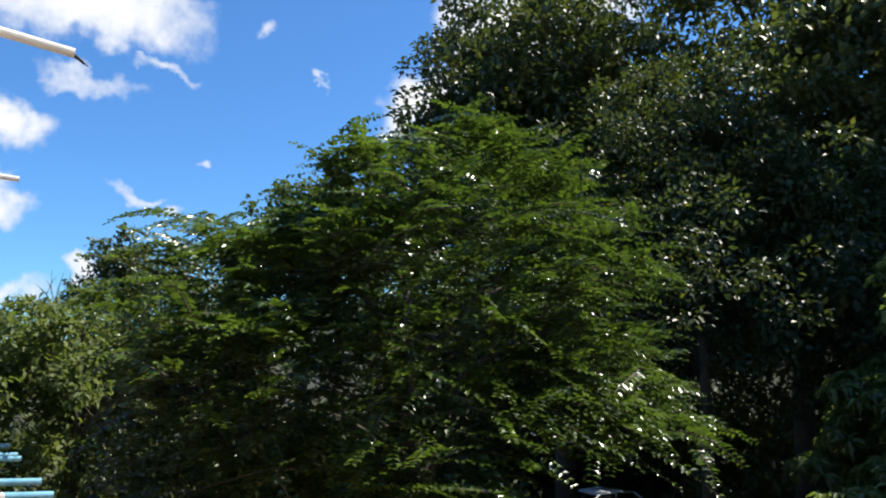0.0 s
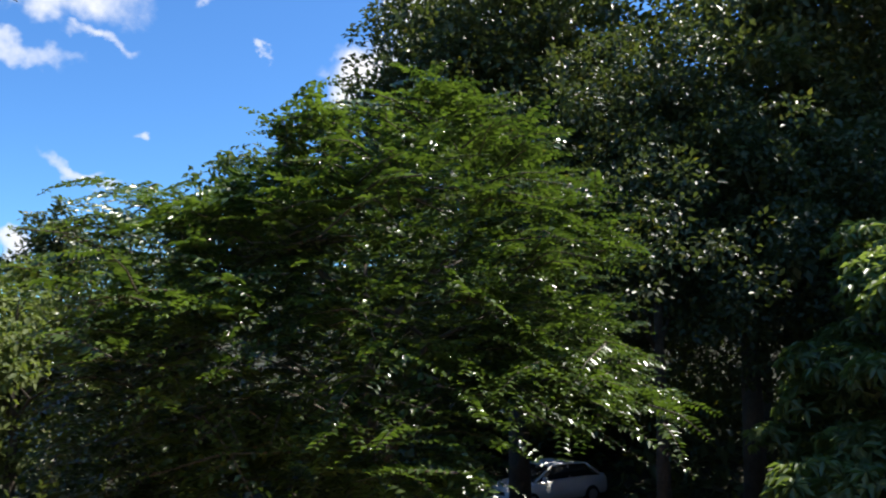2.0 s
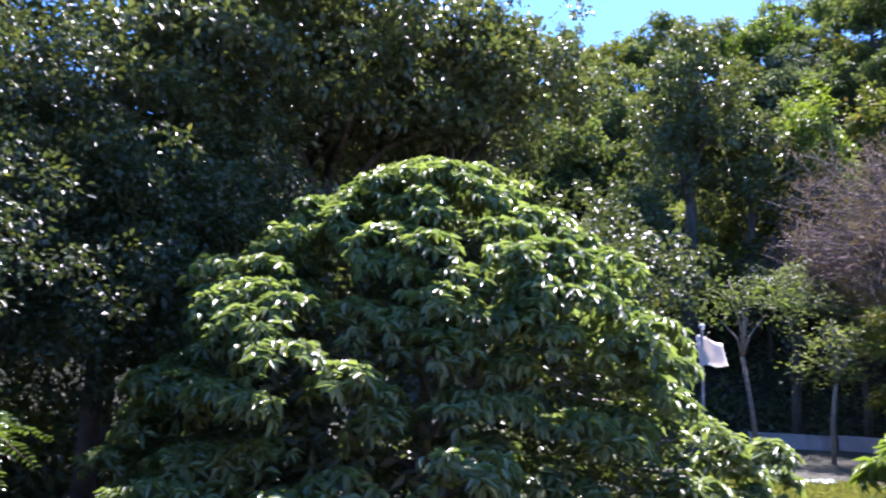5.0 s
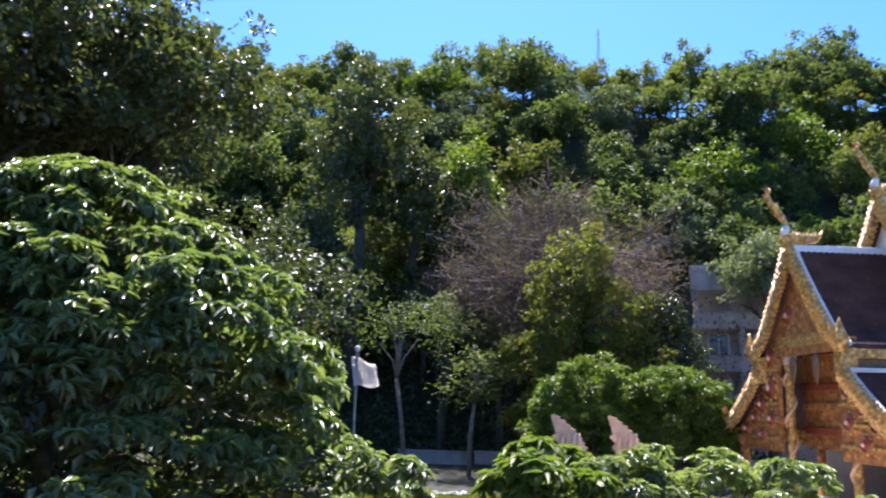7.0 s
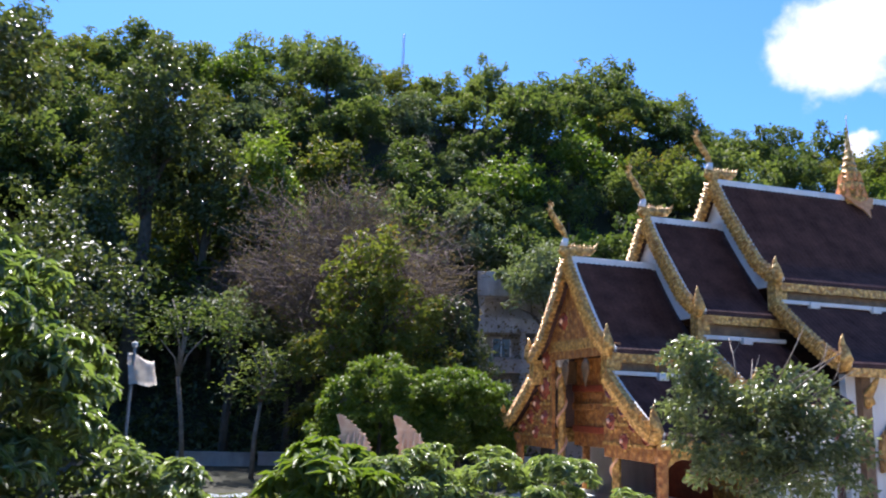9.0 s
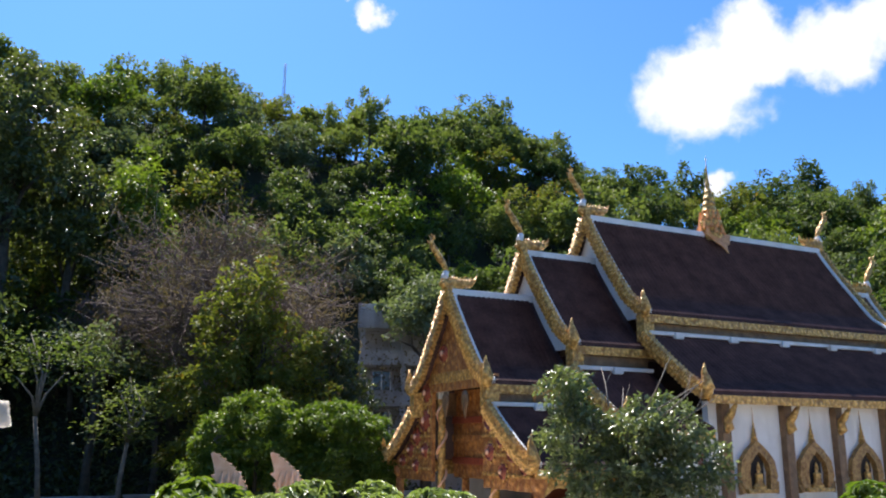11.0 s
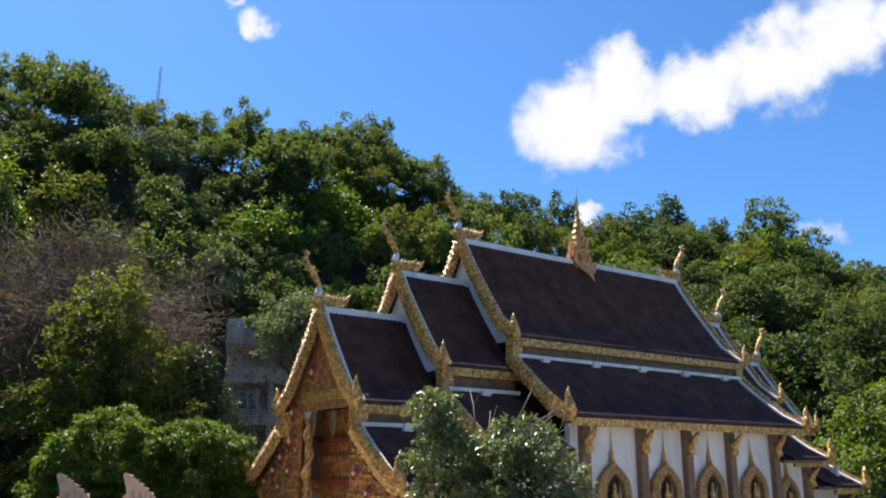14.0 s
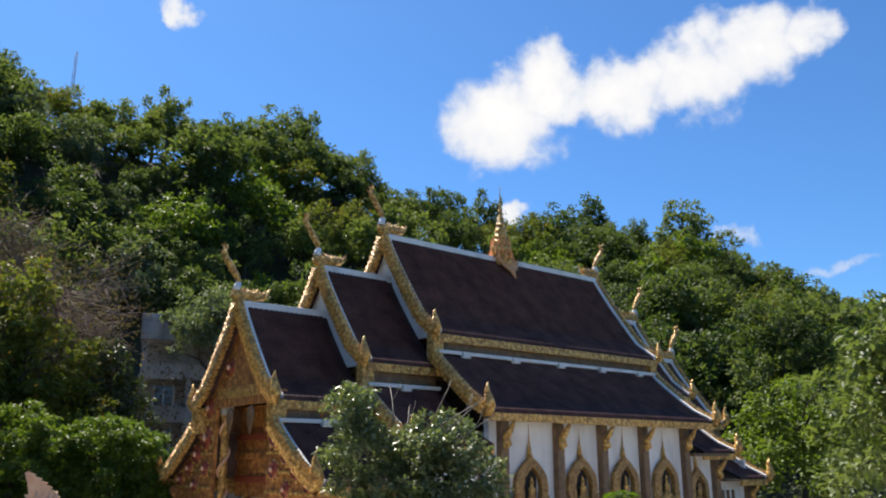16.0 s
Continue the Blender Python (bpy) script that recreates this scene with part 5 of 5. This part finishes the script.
# ---- leafless tree with a haze of twigs ----
def bare_tree(seed, at, height, spread, label, twigs=900, mat=None, name="tree", leafy=None):
    rng = np.random.default_rng(seed)
    tree = thing(name, at, label, "tree")
    runs = limbs(rng, height * 0.8, spread, height * 0.02, 11, fork_at=0.3)
    part("trunk", tubes("trunk", runs, M_PALE_BARK, 6), None, tree)
    ends = [r[0][-1] for r in runs[1:]] + [r[0][1] for r in runs[1:]]
    paths = []
    for k in range(twigs):
        e = ends[int(rng.integers(len(ends)))]
        d = Vector(unit(rng.normal(size=(1, 3)) + np.array([[e.x * 1.7 / spread, e.y * 1.7 / spread, 0.35]]))[0])
        p0 = e + Vector(rng.normal(size=3) * spread * 0.10)
        ln = spread * rng.uniform(0.18, 0.42)
        p1 = p0 + d * ln * 0.55 + Vector(rng.normal(size=3) * ln * 0.12)
        paths.append(([p0, p1, p0 + d * ln + Vector((0, 0, -0.06 * ln))], [0.035, 0.025, 0.012]))
        if rng.random() < 0.7:
            q = p1 + Vector(rng.normal(size=3) * ln * 0.45) + Vector((0, 0, ln * 0.2))
            paths.append(([p1, (p1 + q) / 2, q], [0.022, 0.018, 0.01]))
    part("twig_haze", tubes("twig_haze", paths, mat or M_TWIG, 3), None, tree, "haze of fine dry twigs")
    tips = np.array([list(p[0][-1]) for p in paths])
    n = len(tips) * 5
    base = np.repeat(tips, 5, 0) + rng.normal(size=(n, 3)) * 0.28
    part("dry_leaves", flat_leaves("dry_leaves", base, rng.normal(size=(n, 3)), rng.normal(size=(n, 3)) + np.array([0, 0, 1]), 0.2, 0.09, leafy or M_DRY_LEAF), None, tree)
    return tree


bare_tree(81, polar(-42.0, 60, 0), 22.5, 8.6, "spreading leafless tree with reddish-brown twigs", 2600)
bare_tree(82, polar(-34.0, 70, ground_z(*polar(-34.0, 70).xy)), 17, 4.5, "sparse leafless tree at the foot of the hill", 500)


# ---- slim pale-barked tree and a small spreading one ----
def slim_tree(seed, at, height, label, mat, tiers, lean):
    rng = np.random.default_rng(seed)
    tree = thing("tree", at, label, "tree")
    fork = Vector((lean, 0, height * 0.55))
    runs = [([Vector((0, 0, -0.2)), Vector((lean * 0.4, 0.1, height * 0.3)), fork], [0.17, 0.14, 0.11])]
    for dx, dz in ((-1.1, 0.36), (0.7, 0.4), (-0.3, 0.45), (1.4, 0.25), (-1.7, 0.2)):
        runs.append(([fork, fork + Vector((dx * 0.4, rng.normal() * 0.4, height * dz * 0.5)), fork + Vector((dx, rng.normal() * 0.8, height * dz))], [0.09, 0.06, 0.02]))
    part("trunk", tubes("trunk", runs, M_PALE_BARK, 7), None, tree)
    pads, outs = [], []
    for x, z, r, count in tiers:
        count = int(count * 0.6)
        d = rng.normal(size=(count, 3)) * np.array([r, r, 0.5])
        pads.append(np.array([x, 0, z]) + d)
        outs.append(unit(d + 1e-3))
    c, o = np.concatenate(pads), np.concatenate(outs)
    n = len(c)
    along = unit(o * np.array([1, 1, 0.1]) + rng.normal(size=(n, 3)) * np.array([0.6, 0.6, 0.2]))
    size = rng.uniform(0.25, 0.45, n)
    part("crown", flat_leaves("crown", c, along, np.tile(np.array([0, 0, 1.0]), (n, 1)) + rng.normal(size=(n, 3)) * 0.7, size, size * 0.45, mat), None, tree)


slim_tree(83, polar(-31.6, 52), 10.5, "slim forked pale-barked tree with thin foliage", M_HILL, ((-2.2, 9.2, 0.9, 320), (-0.6, 9.9, 1.0, 360), (1.2, 9.5, 1.0, 340), (-2.6, 8.2, 0.7, 200), (2.4, 8.6, 0.8, 220)), -0.9)
slim_tree(84, polar(-36.0, 50), 8.0, "small tree with flat spreading tiers of leaves", M_HILL, ((0.4, 6.9, 0.8, 420), (2.2, 6.75, 0.9, 460), (-0.6, 5.3, 0.8, 380), (0.9, 5.0, 0.7, 240)), 0.3)

# ---- white awning on a post behind the mango tree ----
M_CANVAS = material("white_canvas", (0.58, 0.54, 0.47), (0.74, 0.70, 0.63), 0.85, scale=3, grain=60, bump=0.2, stain=((0.4, 0.37, 0.32), 0.3))
awning = thing("awning", Matrix.Translation(polar(-28.6, 27)) @ Matrix.Rotation(radians(-29), 4, "Z"), "white canvas awning sheet on a metal post", "awning")
part("post", lathe(((0.05, 0), (0.05, 6.2), (0.02, 6.25)), 8), M_METAL, awning, m=Matrix.Translation((-0.3, 0.1, 0)))
bm = bmesh.new()
grid = [[bm.verts.new((-0.5 + 0.82 * i / 8 + 0.14 * (1 - j / 6), -0.15 + 0.05 * math.sin(i * 1.1) + 0.25 * j / 6, 4.9 + 1.0 * j / 6 - 0.28 * i / 8 * (j / 6) + 0.04 * math.sin(i * 0.9 + j))) for i in range(9)] for j in range(7)]
for j in range(6):
    for i in range(8):
        bm.faces.new((grid[j][i], grid[j][i + 1], grid[j + 1][i + 1], grid[j + 1][i]))
bmesh.ops.solidify(bm, geom=bm.faces[:], thickness=0.02)
part("canvas", bm, M_CANVAS, awning, smooth=True)
part("knob", lathe(((0.06, 0), (0.1, 0.06), (0.09, 0.14), (0.03, 0.2)), 10), M_CANVAS, awning, m=Matrix.Translation((-0.3, 0.1, 6.05)))

# ---- serpent fins above the shrubs ----


def serpent_fin(az, d, top, size, label):
    f = thing("serpent_fin", Matrix.Translation(polar(az, d)) @ Matrix.Rotation(radians(az), 4, "Z"), label, "ornament", "serpent fins")
    part("pillar", boxed(-0.25, 0.25, -0.25, 0.25, 0, top - size * 0.95, 0.03), M_WHITE, f, "white pillar")
    bm = bmesh.new()
    ring = [(-0.30, 0.0), (0.42, 0.0)]
    for i in range(11):
        a = i / 10
        x, z = 0.42 - 0.80 * a - 0.16 * math.sin(math.pi * a) + 0.32 * math.sin(math.pi * a) , a ** 0.9
        ring += [(x, z), (x + 0.045, z + 0.03)]
    ring += [(-0.44, 0.98), (-0.36, 0.72), (-0.32, 0.55), (-0.40, 0.50), (-0.27, 0.36), (-0.34, 0.26), (-0.25, 0.16)]
    f1, f2 = [[bm.verts.new((x * size, y, top - size + z * size)) for x, z in ring] for y in (-0.07, 0.07)]
    bm.faces.new(f1)
    bm.faces.new(list(reversed(f2)))
    for i in range(len(ring)):
        j = (i + 1) % len(ring)
        bm.faces.new((f1[i], f2[i], f2[j], f1[j]))
    fin = part("fin", bm, M_PINK, f, "pinkish gilded serpent fin")
    for k in range(4):
        path = [Vector(((-0.22 + 0.13 * k + 0.02 * t) * size, -0.08, top - size + (0.12 + 0.16 * t) * size)) for t in range(4)]
        part("scale_ridge", horn_mesh("scale_ridge", path, [0.03 * size, 0.05 * size, 0.04 * size, 0.01], mat=M_PINK), None, fin)


serpent_fin(-42.9, 24, 4.25, 1.25, "pinkish gilded serpent fin ornament on a pillar")
serpent_fin(-46.7, 25, 4.25, 1.25, "pinkish gilded serpent fin ornament on a pillar")


# ---- grass and a plastic sheet on the lawn ----
def lawn():
    rng = np.random.default_rng(9)
    n = 9000
    az, d = rng.uniform(-40, -27, n), rng.uniform(33, 41, n)
    base = np.stack([-np.sin(np.radians(az)) * d, np.cos(np.radians(az)) * d, np.zeros(n)], 1)
    along = unit(rng.normal(size=(n, 3)) * 0.5 + np.array([0, 0, 1.0]))
    ob = new("grass", flat_leaves("grass", base, along, rng.normal(size=(n, 3)), rng.uniform(0.12, 0.3, n), 0.09, M_GRASS))
    tagged(ob, "sunlit yellow-green lawn grass", "grass", kind="stuff")


lawn()
M_BLUE_SHEET = material("pale_blue_plastic", (0.35, 0.45, 0.55), (0.62, 0.68, 0.74), 0.4, scale=4, grain=20, bump=0.4)
bm = bmesh.new()
grid = [[bm.verts.new((-1.1 + 2.2 * i / 10, -0.5 + j / 5, 0.16 + 0.14 * noise.noise(Vector((i * 0.6, j * 0.7, 3))))) for i in range(11)] for j in range(6)]
for j in range(5):
    for i in range(10):
        bm.faces.new((grid[j][i], grid[j][i + 1], grid[j + 1][i + 1], grid[j + 1][i]))
bmesh.ops.solidify(bm, geom=bm.faces[:], thickness=0.03)
sheet = thing("plastic_sheet", Matrix.Translation(polar(-34.5, 40)) @ Matrix.Rotation(radians(-30), 4, "Z"), "crumpled pale blue plastic sheet on the grass", "sheet")
part("sheet_body", bm, M_BLUE_SHEET, sheet, smooth=True)


# ---- white car under the trees ----
M_CAR = material("white_car_paint", (0.72, 0.73, 0.74), (0.82, 0.82, 0.83), 0.25, scale=2, grain=40, bump=0.02, spec=0.6)
M_CARGLASS = material("car_glass", (0.02, 0.022, 0.025), (0.04, 0.045, 0.05), 0.08, scale=1, grain=10, bump=0)
M_TYRE = material("tyre_rubber", (0.015, 0.015, 0.015), (0.04, 0.04, 0.04), 0.9, scale=4, grain=30, bump=0.3)
M_RIM = material("rim_metal", (0.4, 0.4, 0.42), (0.6, 0.6, 0.62), 0.35, metal=0.8, scale=4, grain=30, bump=0)
M_LAMP = material("lamp_glass", (0.55, 0.57, 0.6), (0.75, 0.77, 0.8), 0.15, scale=3, grain=20, bump=0)


def loft(sections):
    """A skin over cross-sections: (y, half width low, half width high, z low, z high)."""
    bm = bmesh.new()
    rings = []
    for y, wl, wh, z0, z1 in sections:
        zm = (z0 + z1) / 2
        ring = [(-wl * 0.9, z0), (wl * 0.9, z0), (wl, z0 + 0.12 * (z1 - z0)), (wl, zm), (wh, z1 - 0.12 * (z1 - z0)), (wh * 0.88, z1), (-wh * 0.88, z1), (-wh, z1 - 0.12 * (z1 - z0)), (-wl, zm), (-wl, z0 + 0.12 * (z1 - z0))]
        rings.append([bm.verts.new((x, y, z)) for x, z in ring])
    for a, b in zip(rings, rings[1:]):
        for k in range(10):
            bm.faces.new((a[k], a[(k + 1) % 10], b[(k + 1) % 10], b[k]))
    bm.faces.new(list(reversed(rings[0])))
    bm.faces.new(rings[-1])
    return bm


def car():
    c = thing("car", Matrix.Translation(polar(26.4, 30, -1.33)) @ Matrix.Rotation(radians(25 + 128), 4, "Z"), "white saloon car parked under the trees", "car")
    body = part("body", loft(((-2.15, 0.7, 0.68, 0.4, 0.85), (-2.0, 0.82, 0.78, 0.3, 0.98), (-1.2, 0.86, 0.82, 0.26, 1.0), (0, 0.87, 0.82, 0.24, 0.97), (0.9, 0.87, 0.82, 0.26, 0.96), (1.6, 0.85, 0.78, 0.28, 0.88), (2.0, 0.78, 0.7, 0.32, 0.76), (2.15, 0.66, 0.6, 0.38, 0.66))), M_CAR, c, smooth=True)
    part("cabin", loft(((-1.75, 0.74, 0.55, 0.94, 1.0), (-1.1, 0.78, 0.62, 0.94, 1.40), (-0.4, 0.78, 0.64, 0.94, 1.46), (0.3, 0.78, 0.62, 0.94, 1.42), (1.15, 0.74, 0.58, 0.92, 0.98))), M_CARGLASS, c, "dark car windows")
    part("roof", loft(((-1.25, 0.60, 0.54, 1.36, 1.42), (-0.4, 0.66, 0.6, 1.42, 1.50), (0.38, 0.62, 0.56, 1.38, 1.44))), M_CAR, c, smooth=True)
    for sg in (-1, 1):
        for y0, z0, y1, z1 in ((1.15, 0.95, 0.33, 1.42), (-1.75, 0.98, -1.2, 1.4), (-0.35, 0.95, -0.38, 1.44)):
            v, f = tube([Vector((sg * 0.77, y0, z0)), Vector((sg * 0.71, (y0 + y1) / 2, (z0 + z1) / 2)), Vector((sg * 0.63, y1, z1))], [0.04, 0.035, 0.035], 6)
            part("window_pillar", mesh_from("window_pillar", v, f, M_CAR, True), None, c)
        part("side_mirror", boxed(*sorted((sg * 0.82, sg * 1.0)), 0.75, 0.87, 0.96, 1.1, 0.03), M_CAR, c)
        part("headlight", boxed(*sorted((sg * 0.42, sg * 0.72)), 1.98, 2.12, 0.58, 0.72, 0.03), M_LAMP, c, "clear headlight")
        for y in (-1.3, 1.35):
            wheel = part("wheel", lathe(((0.2, -0.1), (0.3, -0.1), (0.32, -0.06), (0.32, 0.06), (0.3, 0.1), (0.2, 0.1)), 20), M_TYRE, c, m=Matrix.Translation((sg * 0.8, y, 0.32)) @ Matrix.Rotation(radians(90), 4, "Y"))
            part("rim", lathe(((0.2, -0.11), (0.18, -0.08), (0.05, -0.1), (0.05, 0.1), (0.18, 0.08), (0.2, 0.11)), 14), M_RIM, wheel)
    part("bumper", boxed(-0.7, 0.7, 2.06, 2.2, 0.32, 0.5, 0.04), M_CAR, c)
    part("grille", boxed(-0.36, 0.36, 2.1, 2.17, 0.54, 0.66, 0.02), M_TYRE, c)


car()

# ---- the building with the walkway from which the view is seen ----
M_SOFFIT = material("tan_painted_concrete", (0.38, 0.24, 0.14), (0.50, 0.33, 0.20), 0.85, scale=0.8, grain=20, bump=0.2, stain=((0.22, 0.13, 0.08), 0.5))
M_FLOOR = material("pinkish_floor", (0.42, 0.28, 0.19), (0.58, 0.42, 0.30), 0.6, scale=1.2, grain=25, bump=0.15, stain=((0.3, 0.22, 0.16), 0.5))
M_RAIL = material("grey_painted_rail", (0.42, 0.40, 0.38), (0.60, 0.58, 0.55), 0.6, scale=4, grain=30, bump=0.2, stain=((0.25, 0.17, 0.1), 0.4))
M_PVC = material("white_pvc_pipe", (0.60, 0.60, 0.56), (0.78, 0.77, 0.72), 0.45, scale=5, grain=30, bump=0.05, stain=((0.35, 0.33, 0.28), 0.5))
M_PVCBLUE = material("blue_pvc_pipe", (0.10, 0.30, 0.42), (0.22, 0.46, 0.58), 0.4, scale=5, grain=30, bump=0.05, stain=((0.3, 0.4, 0.42), 0.5))
WALKWAY = Matrix.Translation((0.09, -0.22, 0)) @ Matrix.Rotation(radians(68.8), 4, "Z")
house = thing("walkway_building", WALKWAY, "tan concrete building with an open upper walkway", "building", kind="structure")
part("walkway_floor", boxed(-2.2, 0.34, -16, 17.7, 2.85, 3.05, 0.01), M_FLOOR, house, "pinkish tan walkway floor")
part("upper_slab", boxed(-2.2, 0.02, -16, 15.4, 5.97, 6.25), M_SOFFIT, house, "tan concrete slab overhead")
part("slab_edge", boxed(0.023, 0.055, -16, 15.4, 5.95, 6.5, 0.01), M_WHITE, house, "pale slab edge")
for y in (3.0, 6.5, 10.0, 13.4):
    part("slab_patch", boxed(-0.75, -0.25, y, y + 0.8, 5.955, 5.968), M_SOFFIT, house, "darker patched plaster")
part("back_wall", boxed(-2.5, -2.2, -16, 15.4, 0, 6.25), M_SOFFIT, house, "tan plastered wall")
part("lower_wall", boxed(-2.2, 0.1, -16, 17.6, 0, 2.85), M_SOFFIT, house, "tan plastered lower storey")
part("roof", boxed(-9, 0.02, -16, 15.4, 6.255, 6.5), M_SOFFIT, house)
part("block", boxed(-9, -2.5, -16, 15.4, 0, 6.25), M_SOFFIT, house)


def railing(name, m, length):
    r = thing(name, m, "grey painted metal railing along the walkway", "railing", "walkway railings")
    part("top_rail", boxed(-0.035, 0.035, 0, length, 1.0, 1.05, 0.012), M_RAIL, r)
    part("bottom_rail", boxed(-0.02, 0.02, 0, length, 0.08, 0.12, 0.006), M_RAIL, r)
    post = boxed(-0.035, 0.035, -0.035, 0.035, 0, 1.08, 0.008)
    count = max(2, round(length / 1.6) + 1)
    first = part("post", post, M_RAIL, r)
    for k in range(1, count):
        part("post", first.data, None, r, m=Matrix.Translation((0, length * k / (count - 1), 0)))
    bar = part("baluster", boxed(-0.008, 0.008, -0.02, 0.02, 0.1, 1.0), M_RAIL, r, m=Matrix.Translation((0, 0.06, 0)))
    for k in range(1, int(length / 0.115)):
        part("baluster", bar.data, None, r, m=Matrix.Translation((0, 0.06 + 0.115 * k, 0)))


railing("railing", WALKWAY @ Matrix.Translation((0.19, -8, 3.05)), 25.6)
railing("railing", WALKWAY @ Matrix.Translation((0.2, 17.6, 3.05)) @ Matrix.Rotation(radians(90), 4, "Z"), 2.4)


def pipe(name, x, y, z, length, radius, mat, label, group, broken=False):
    p = thing(name, WALKWAY @ Matrix.Translation((x, y, z)) @ Matrix.Rotation(radians(90 + (7 if broken else 3)), 4, "Y"), label, "pipe", group)
    part("pipe_wall", lathe(((radius * 0.8, length), (radius * 0.8, -0.15), (radius, -0.15), (radius, length), (radius * 0.82, length + 0.002)), 14), mat, p, smooth=False)
    if broken:
        v, f = tube([Vector((0.0, radius * 0.5, length - 0.01)), Vector((0.02, 0.01, length + 0.03)), Vector((0.045, 0, length + 0.07))], [0.012, 0.008, 0.002], 5)
        part("splinter", mesh_from("splinter", v, f, M_TYRE), None, p, "dark broken pipe end")


for k, y in enumerate((3.75, 6.8, 10.1)):
    pipe("drain_pipe", 0.055, y, 6.03, 0.36, 0.022, M_PVC, "white plastic drain pipe sticking out of the slab", "slab drain pipes", k == 0)
for y in (6.0, 6.75, 7.6, 9.6, 10.0, 11.2):
    pipe("rail_pipe", 0.30, y, 3.64, 0.50, 0.03, M_PVCBLUE, "blue plastic pipe sticking out beyond the railing", "blue pipes")


# bare twigs that rise out of the silvery tree
def loose_twigs():
    rng = np.random.default_rng(37)
    owner = silver_tree
    for k in range(9):
        a = rng.uniform(0, 6.28)
        p0 = Vector((math.cos(a) * 1.2, math.sin(a) * 1.2, 4.9 + rng.uniform(0, 0.9)))
        d = Vector((math.cos(a) * 0.9 + 0.5, math.sin(a) * 0.9, rng.uniform(0.5, 1.1)))
        p1, p2 = p0 + d * 0.8, p0 + d * 1.5 + Vector((0.1, 0.1, -0.05))
        part("twig", tubes("twig", [([p0, p1, p2], [0.025, 0.018, 0.008]), ([p1, p1 + Vector((0.2, -0.1, 0.3)), p1 + Vector((0.3, -0.15, 0.6))], [0.014, 0.01, 0.005])], M_PALE_BARK, 5), None, owner)


loose_twigs()


# ---- radio mast on the skyline ----
def radio_mast():
    at = polar(-44.9, 130)
    at.z = ground_z(at.x, at.y)
    mast = thing("radio_mast", at, "slender grey lattice radio mast on the ridge", "mast")
    top = 67.5 - at.z
    corner = [Vector((0.28 * math.cos(a), 0.28 * math.sin(a), 0)) for a in (0.5, 2.6, 4.7)]
    for c in corner:
        part("leg", tubes("leg", [([c, c + Vector((0, 0, top * 0.5)), c * 0.5 + Vector((0, 0, top))], [0.05, 0.05, 0.04])], M_METAL, 5), None, mast)
    for k in range(14):
        a, b = corner[k % 3], corner[(k + 1) % 3]
        z = top * (k + 0.3) / 14.5
        part("brace", tubes("brace", [([a + Vector((0, 0, z)), (a + b) / 2 + Vector((0, 0, z + 0.6)), b + Vector((0, 0, z + 1.2))], [0.03, 0.03, 0.03])], M_METAL, 4), None, mast)


radio_mast()

# small red pennant behind the hall's far end
M_FLAG = material("faded_red_cloth", (0.42, 0.07, 0.04), (0.60, 0.14, 0.08), 0.8, scale=5, grain=40, bump=0.2)
flag = thing("pennant", TEMPLE @ Matrix.Translation((0.92, 32.0, 0)), "small faded red pennant on a thin pole", "flag")
part("pole", lathe(((0.03, 0), (0.03, 9.0), (0.01, 9.04)), 8), M_METAL, flag)
bm = bmesh.new()
grid = [[bm.verts.new((0.05 + 0.06 * math.sin(i + j), 0.45 * i / 5 * (0.4 + 0.6 * j / 5), 8.0 + 0.85 * j / 5)) for i in range(6)] for j in range(6)]
for j in range(5):
    for i in range(5):
        bm.faces.new((grid[j][i], grid[j][i + 1], grid[j + 1][i + 1], grid[j + 1][i]))
bmesh.ops.solidify(bm, geom=bm.faces[:], thickness=0.01)
part("cloth", bm, M_FLAG, flag, smooth=True)
